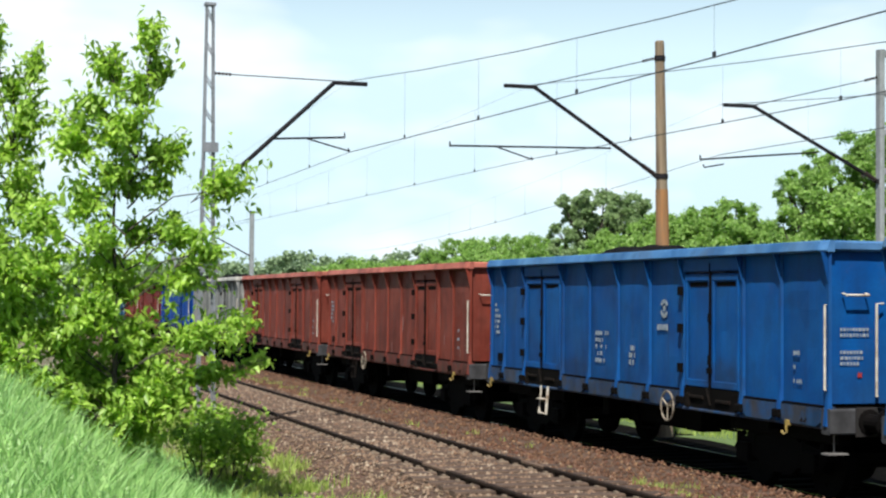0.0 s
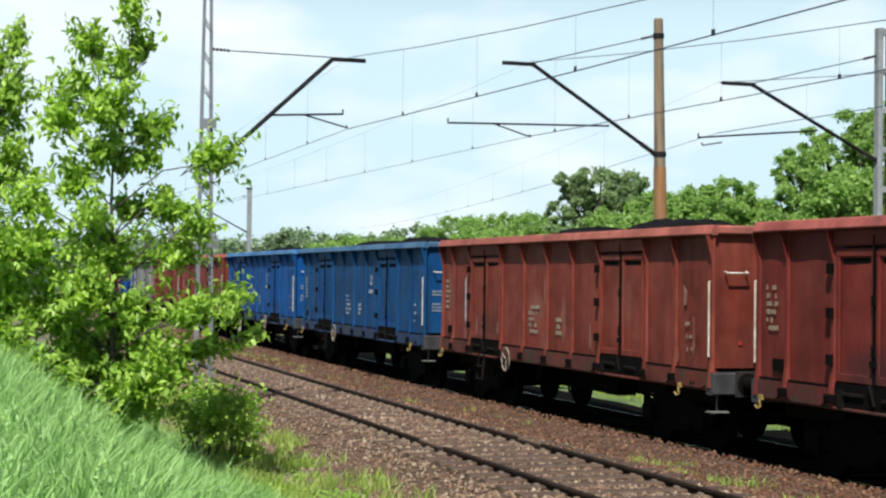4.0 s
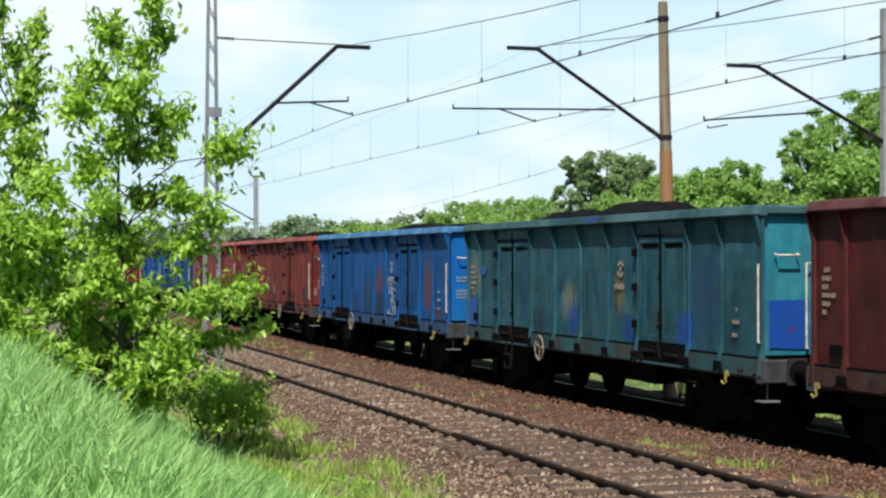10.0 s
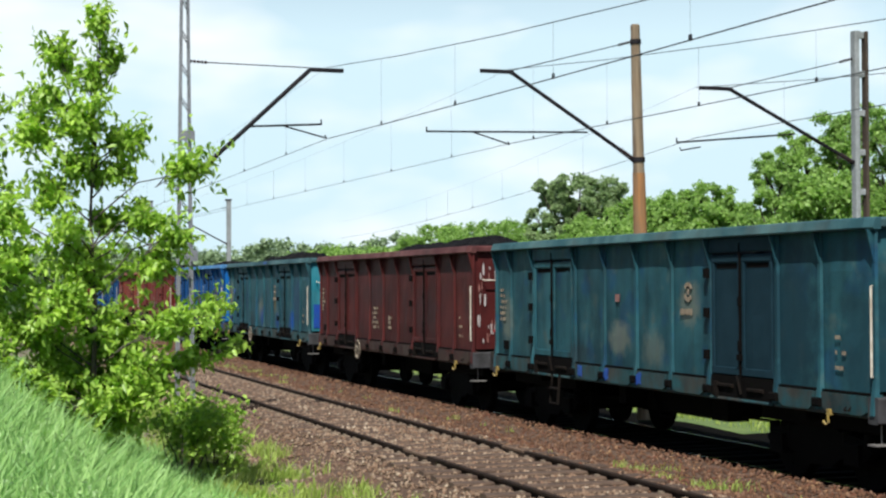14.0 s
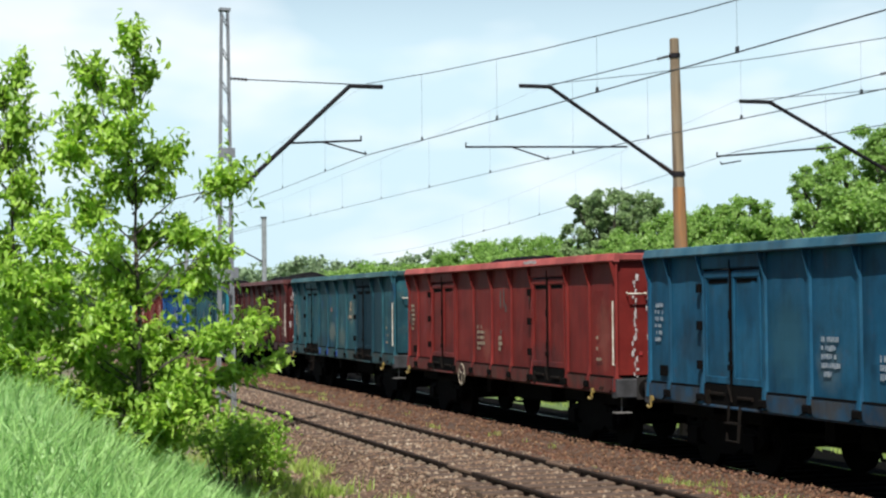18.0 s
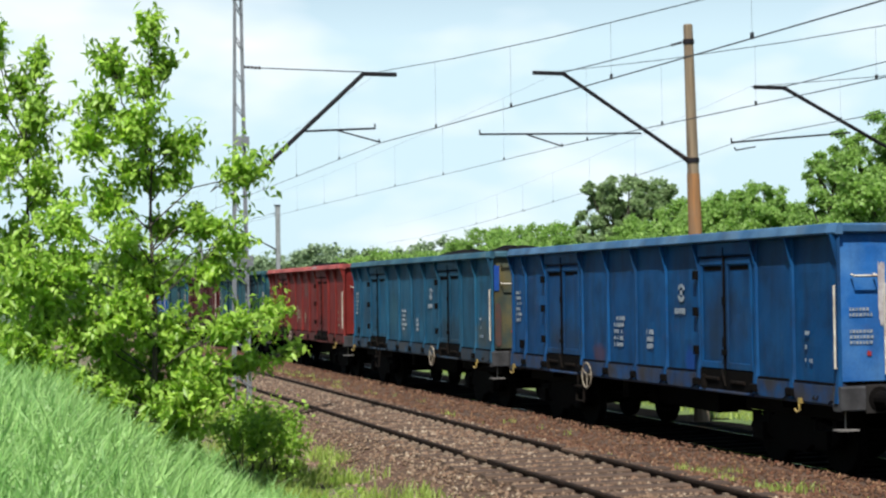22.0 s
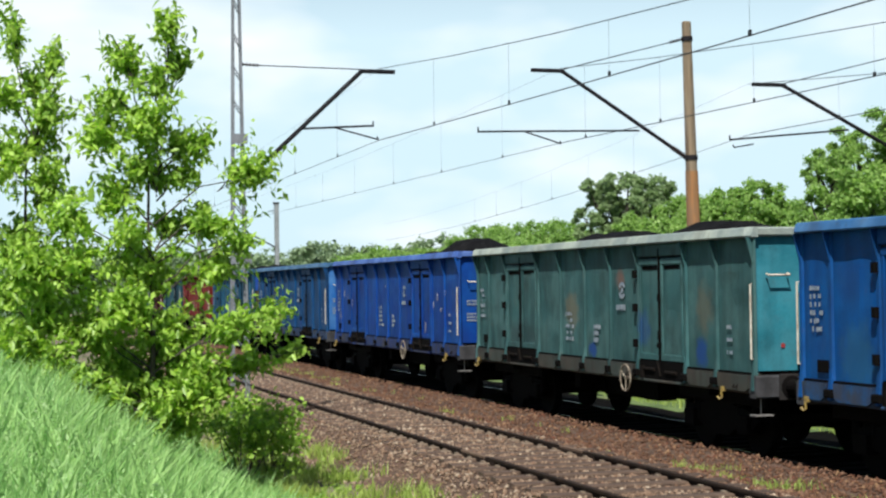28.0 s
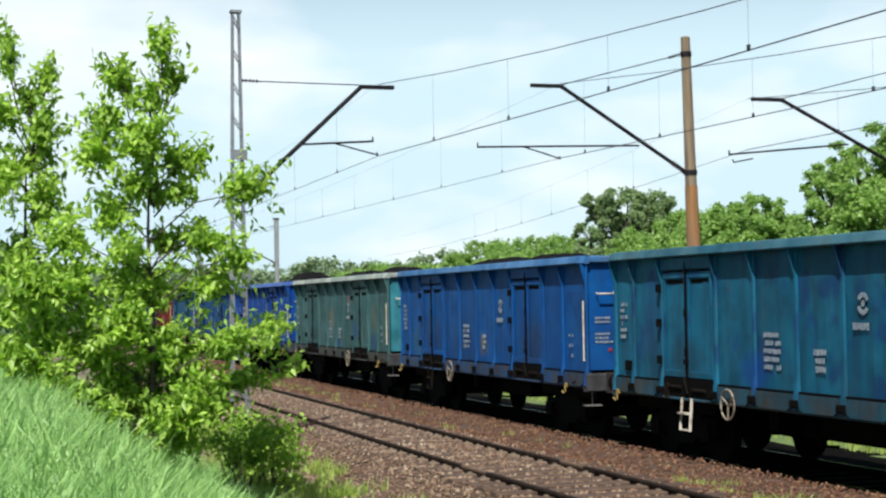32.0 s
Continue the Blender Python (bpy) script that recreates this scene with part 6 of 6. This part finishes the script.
def scatter(count, u0, u1, y0, y1, seed, power=1.0, clump=0.0):
    rng = np.random.RandomState(seed)
    out = []
    while len(out) < count:
        y = y0 + (y1 - y0) * rng.rand() ** power
        u = u0 + (u1 - u0) * rng.rand()
        if clump and noise.noise((u * 1.3, y * 1.3, seed)) < clump:
            continue
        out.append((axis(y) + u, y, ground_z(u, y) - 0.02))
    return out


blades("meadow_grass", "tall pale-green grass covering the bank", BLADE, scatter(80000, -8.2, -4.7, 4.5, 46, 1, 1.5), 0.40, 1, 0.010)
blades("bank_grass", "grass round the viewpoint on the bank", BLADE, scatter(9000, -11.0, -4.7, -4, 4.6, 31), 0.30, 6, 0.010)
blades("slope_grass", "short green grass on the slope to the track", BLADE, scatter(17000, -4.9, -3.75, 10, 60, 2, 1.4), 0.28, 2, 0.010)
heads = [(x, y, z + 0.27 + 0.22 * noise.noise((x * 1.7, y * 1.7, 1)) + 0.10 * noise.noise((x * 9, y * 9, 5))) for x, y, z in scatter(9000, -8.0, -4.4, 5, 40, 21, 1.5)]
tagged(new("grass_seed_heads", leaf_cloud("grass_seed_heads", SEED_HEAD, heads, [(0.03, 0.03, 0.09)] * len(heads), [5] * len(heads), 0.05, 77, -0.8, 0.45, 0.0)), "pale feathery seed heads over the bank's grass", "grass", kind="stuff")
weeds = [(x, y, z + 0.06 + 0.08 * abs(noise.noise((x * 2, y * 2, 8)))) for x, y, z in scatter(1500, -4.3, -2.3, 13, 40, 22, 1.3, 0.12)]
tagged(new("verge_weeds", leaf_cloud("verge_weeds", LEAF_SHRUB, weeds, [(0.07, 0.07, 0.08)] * len(weeds), [9] * len(weeds), 0.055, 78, 0.0, 0.5, 0.0)), "low leafy weeds along the ballast's edge", "weeds", kind="stuff")
blades("verge_grass", "dry yellowish grass tufts along the ballast", BLADE_DRY, scatter(15000, -4.5, -1.9, 13, 60, 3, 1.3, 0.08), 0.22, 3, 0.008)
blades("track_weeds", "sparse weeds between the two tracks", BLADE_DRY, scatter(900, 1.6, 2.5, 15, 60, 4, 1.2, 0.3), 0.12, 4, 0.006)
blades("far_meadow_grass", "sunlit grass beyond the train", BLADE_DRY, scatter(24000, 8.25, 15, 14, 80, 5, 1.4), 0.22, 5, 0.012)


def stones():
    rng = np.random.RandomState(11)
    n = 56000
    y = 15 + 60 * rng.rand(n) ** 1.5
    u = -2.5 + 8.6 * rng.rand(n)
    keep = ~((np.abs(np.abs(u) - 0.7525) < 0.085) | (np.abs(np.abs(u - TRAIN_OFF) - 0.7525) < 0.085))
    over = (np.abs(u) < 1.28) & (np.abs(((y - 8) % 0.6) - 0.0) < 0.13) | (np.abs(u) < 1.28) & (((y - 8) % 0.6) > 0.47)
    keep &= ~over | (rng.rand(n) < np.where(y < 22, 0.35, 0.75))
    keep &= ~(u > 3.42)
    y, u = y[keep], u[keep]
    n = len(y)
    base = np.array([[1, 0, 0], [-1, 0, 0], [0, 1, 0], [0, -1, 0], [0, 0, 1], [0, 0, -1]], float)
    tri = np.array([[0, 2, 4], [2, 1, 4], [1, 3, 4], [3, 0, 4], [2, 0, 5], [1, 2, 5], [3, 1, 5], [0, 3, 5]])
    size = 0.018 + 0.026 * rng.rand(n, 1, 1) ** 1.6
    v = base[None] * size * (0.6 + 0.8 * rng.rand(n, 6, 1)) + rng.normal(0, 0.2, (n, 6, 3)) * size
    a = rng.rand(n) * 6.28
    c, s = np.cos(a)[:, None], np.sin(a)[:, None]
    v = np.stack([v[..., 0] * c - v[..., 1] * s, v[..., 0] * s + v[..., 1] * c, v[..., 2] * 0.8], -1)
    pos = np.array([(axis(b) + q, b, ground_z(q, b) + 0.008) for q, b in zip(u, y)])
    v = v + pos[:, None, :]
    near = u + 0.35 * rng.normal(size=n) < 1.15
    for pick, mat, label in ((near, STONE_DUSTY, "dust-covered tan stones of the near track"), (~near, STONE, "loose reddish-brown crushed stones")):
        k = int(pick.sum())
        f = (6 * np.arange(k)[:, None, None] + tri[None]).reshape(-1, 3)
        tagged(new("ballast_stones", mesh_np("ballast_stones", v[pick].reshape(-1, 3), f, mat)), label, "gravel", kind="stuff")


stones()


def spot(az, d):
    return d * math.sin(radians(az)), d * math.cos(radians(az))


def tree(label, x, y, z, height, width, seed, mat, count=2600, leaf=0.28, low=0.25):
    """A broad tree: tapered trunk, limbs, and a crown of many small leaf clumps with gaps."""
    rng = random.Random(seed)
    t = thing("tree", label, "tree", pose(x, y, z), group="trees behind the railway")
    part("trunk", Shape().tube([(0, 0, -0.3), (0.05, 0.0, height * 0.25), (-0.08, 0.05, height * 0.55), (0.0, 0, height * 0.8)], 0.03 * height, 8, 0.03), BARK, t)
    sh, cs, rs, cn = Shape(), [], [], []
    lobes = 120
    for i in range(lobes):
        f = low + (0.94 - low) * (i + rng.random()) / lobes
        spread = width * math.sqrt(max(0.10, 1 - ((f - 0.48) / 0.54) ** 2)) * rng.uniform(0.35, 1.2)
        a = i * 2.4 + rng.uniform(-0.5, 0.5)
        c = Vector((spread * math.cos(a), spread * math.sin(a), f * height))
        if i % 3 == 0:
            sh.tube(limb_path((0, 0, max(0.15, f - 0.25) * height), c, rng, 3), 0.010 * height, 5, 0.012)
        k = rng.uniform(0.10, 0.27)
        cs.append(c), rs.append((width * k, width * k, width * k * rng.uniform(0.5, 0.9))), cn.append(int(count / lobes * rng.uniform(0.6, 1.4)))
    part("branchwork", sh, BARK, t)
    part("crown", leaf_cloud("crown", mat, cs, rs, cn, leaf, seed, 0.2, 0.7, 0.15), mat, t)


# azimuth from the line ahead, distance, height, half-width
GROVE = [(17.6, 150, 6.3, 2.6, 0), (18.6, 138, 6.9, 2.2, 0), (19.4, 130, 7.5, 1.9, 0), (20.3, 126, 7.4, 2.2, 0), (21.2, 118, 7.4, 2.1, 0), (22.2, 112, 7.1, 2.0, 0), (23.5, 93, 8.5, 1.5, 1), (24.3, 92, 8.9, 1.8, 1), (25.3, 94, 8.8, 1.8, 1),
         (24.6, 80, 5.6, 1.8, 0), (26.4, 76, 6.7, 2.0, 0), (27.3, 73, 6.5, 1.8, 0), (28.2, 70, 6.6, 1.6, 0), (28.9, 69, 6.8, 1.3, 0), (29.7, 68, 5.9, 1.5, 0), (30.3, 66, 5.4, 1.5, 0), (31.2, 56, 6.9, 1.0, 2), (32.2, 54, 7.5, 1.4, 2),
         (33.4, 53, 8.0, 1.6, 2), (35.2, 52, 8.3, 1.9, 2), (37.5, 52, 8.8, 2.2, 2), (40.5, 55, 9.0, 2.4, 2), (44, 56, 8.6, 2.2, 2)]
for i, (az, d, top, w, kind) in enumerate(GROVE):
    gx, gy = spot(az, d)
    tree(("bushy light-green tree behind the railway", "taller dark-green tree above the thicket", "large dense green tree by the line")[kind], gx, gy, -0.3, (top + 0.3 - 0.25 * w) / 0.94, 1.05 * w, 100 + i,
         (LEAF_TREE, LEAF_DARK, LEAF_TREE)[kind], (24000, 42000, 36000)[kind], (0.14, 0.15, 0.10)[kind], 0.12)


def far_wood(label, az0, az1, d0, d1, h, seed, n=70, leaf=0.62, count=260, wide=1.0):
    rng = random.Random(seed)
    cs, rs, cn = [], [], []
    for i in range(n):
        az, d = az0 + (az1 - az0) * (i + rng.random()) / n, rng.uniform(d0, d1)
        gx, gy = spot(az, d)
        k = h * rng.uniform(0.75, 1.1)
        for q in range(16):
            f, a = rng.uniform(0.2, 0.95), rng.uniform(0, 6.28)
            out = (5.0 - 3.6 * f) * wide * rng.uniform(0.2, 1.0)
            cs.append((gx + out * math.cos(a), gy + out * math.sin(a), k * f))
            r = rng.uniform(0.6, 1.7) * wide
            rs.append((r, r, r * 0.75)), cn.append(count // 5)
    tagged(new("distant_wood", leaf_cloud("distant_wood", LEAF_FAR if wide == 1.0 else LEAF_TREE, cs, rs, cn, leaf, seed, 0.2, 0.8, 0.2)), label, "woodland", kind="stuff")


far_wood("hazy green belt of distant trees", -4, 19, 230, 320, 9.0, 61, 120)
far_wood("dark wooded skyline", -6, 24, 420, 520, 14.0, 63, 110)
far_wood("green bushes along the far side of the line", 14.5, 19.7, 135, 160, 5.4, 65, 44, 0.25, 800, 0.62)
far_wood("bushy thicket beyond the railway", 19.3, 23.6, 104, 120, 5.9, 66, 40, 0.2, 900, 0.55)
far_wood("dense bright-green thicket behind the train", 24.4, 31.0, 66, 76, 5.5, 67, 46, 0.15, 1200, 0.42)
far_wood("dense green wood edge behind the train", 31.2, 46, 49, 56, 6.2, 68, 70, 0.135, 1200, 0.34)

# ---- what moves ----


def train_at(t):
    """How far along the line the first blue wagon's front corner is, in metres."""
    u = t / 16 - 1
    return 139.149 + 91.941 * u - 13.736 * u**2 + 1.441 * u**3 + 2.447 * u**4 + 2.56 * u**5 - 1.253 * u**6


GUSTS = (32, 14, -20, 30, 12, 4, 10, -8, 10, 12, 32, 21, 14, 8, 2, 2, 4, 9, -11, -36, 4, -37, -6, 21, 15, 19, 16, 8, 16, -1, 3, 13, 9)


def wind(t):
    """The lean of the young trees, in degrees to the right: a gust for every second."""
    t = max(0.0, min(31.999, t))
    i = int(t)
    f = 0.5 - 0.5 * math.cos(math.pi * (t - i))
    return 0.106 * (GUSTS[i] + (GUSTS[i + 1] - GUSTS[i]) * f)


def motions():
    times = [0.5 * i for i in range(65)]
    for (num, w), load in zip(TRAIN, LOADS):
        rows = []
        for t in times:
            s = train_at(t) - PITCH * num - HALF
            p = on_track(s, TRAIN_OFF, TRAIN_Z)
            rows.append((t, pose(p.x, p.y, p.z, 0, 0, track_turn(s))))
        walk(w, rows)
        walk(load, rows)
    # wheels roll; those in one place of their bogie turn alike
    first = {}
    for num, w in TRAIN:
        for b in w.children:
            for o in b.children:
                if o.name.startswith("wheelset"):
                    y = round(o.location.y, 1)
                    if y not in first:
                        walk(o, [(i / 15, pose(0, y, 0.46, -math.degrees((train_at(i / 15) - 30.0) / 0.46) % 360)) for i in range(481)])
                        first[y] = o
                    elif o.animation_data is None:
                        o.rotation_mode = "QUATERNION"
                        o.animation_data_create()
                        o.animation_data.action = first[y].animation_data.action
                        o.animation_data.action_slot = first[y].animation_data.action_slot
    for limb, cx, cz, high, phase, much in SWAYING:
        rows = []
        for i in range(65):
            t = 0.5 * i
            a = much * (wind(t) * (0.45 + 0.75 * high) + 0.3 * math.sin(3.1 * t + phase))
            rows.append((t, pose(0, 0, 0, 0.4 * math.sin(2.3 * t + phase), a, 0)))
        walk(limb, rows)


motions()
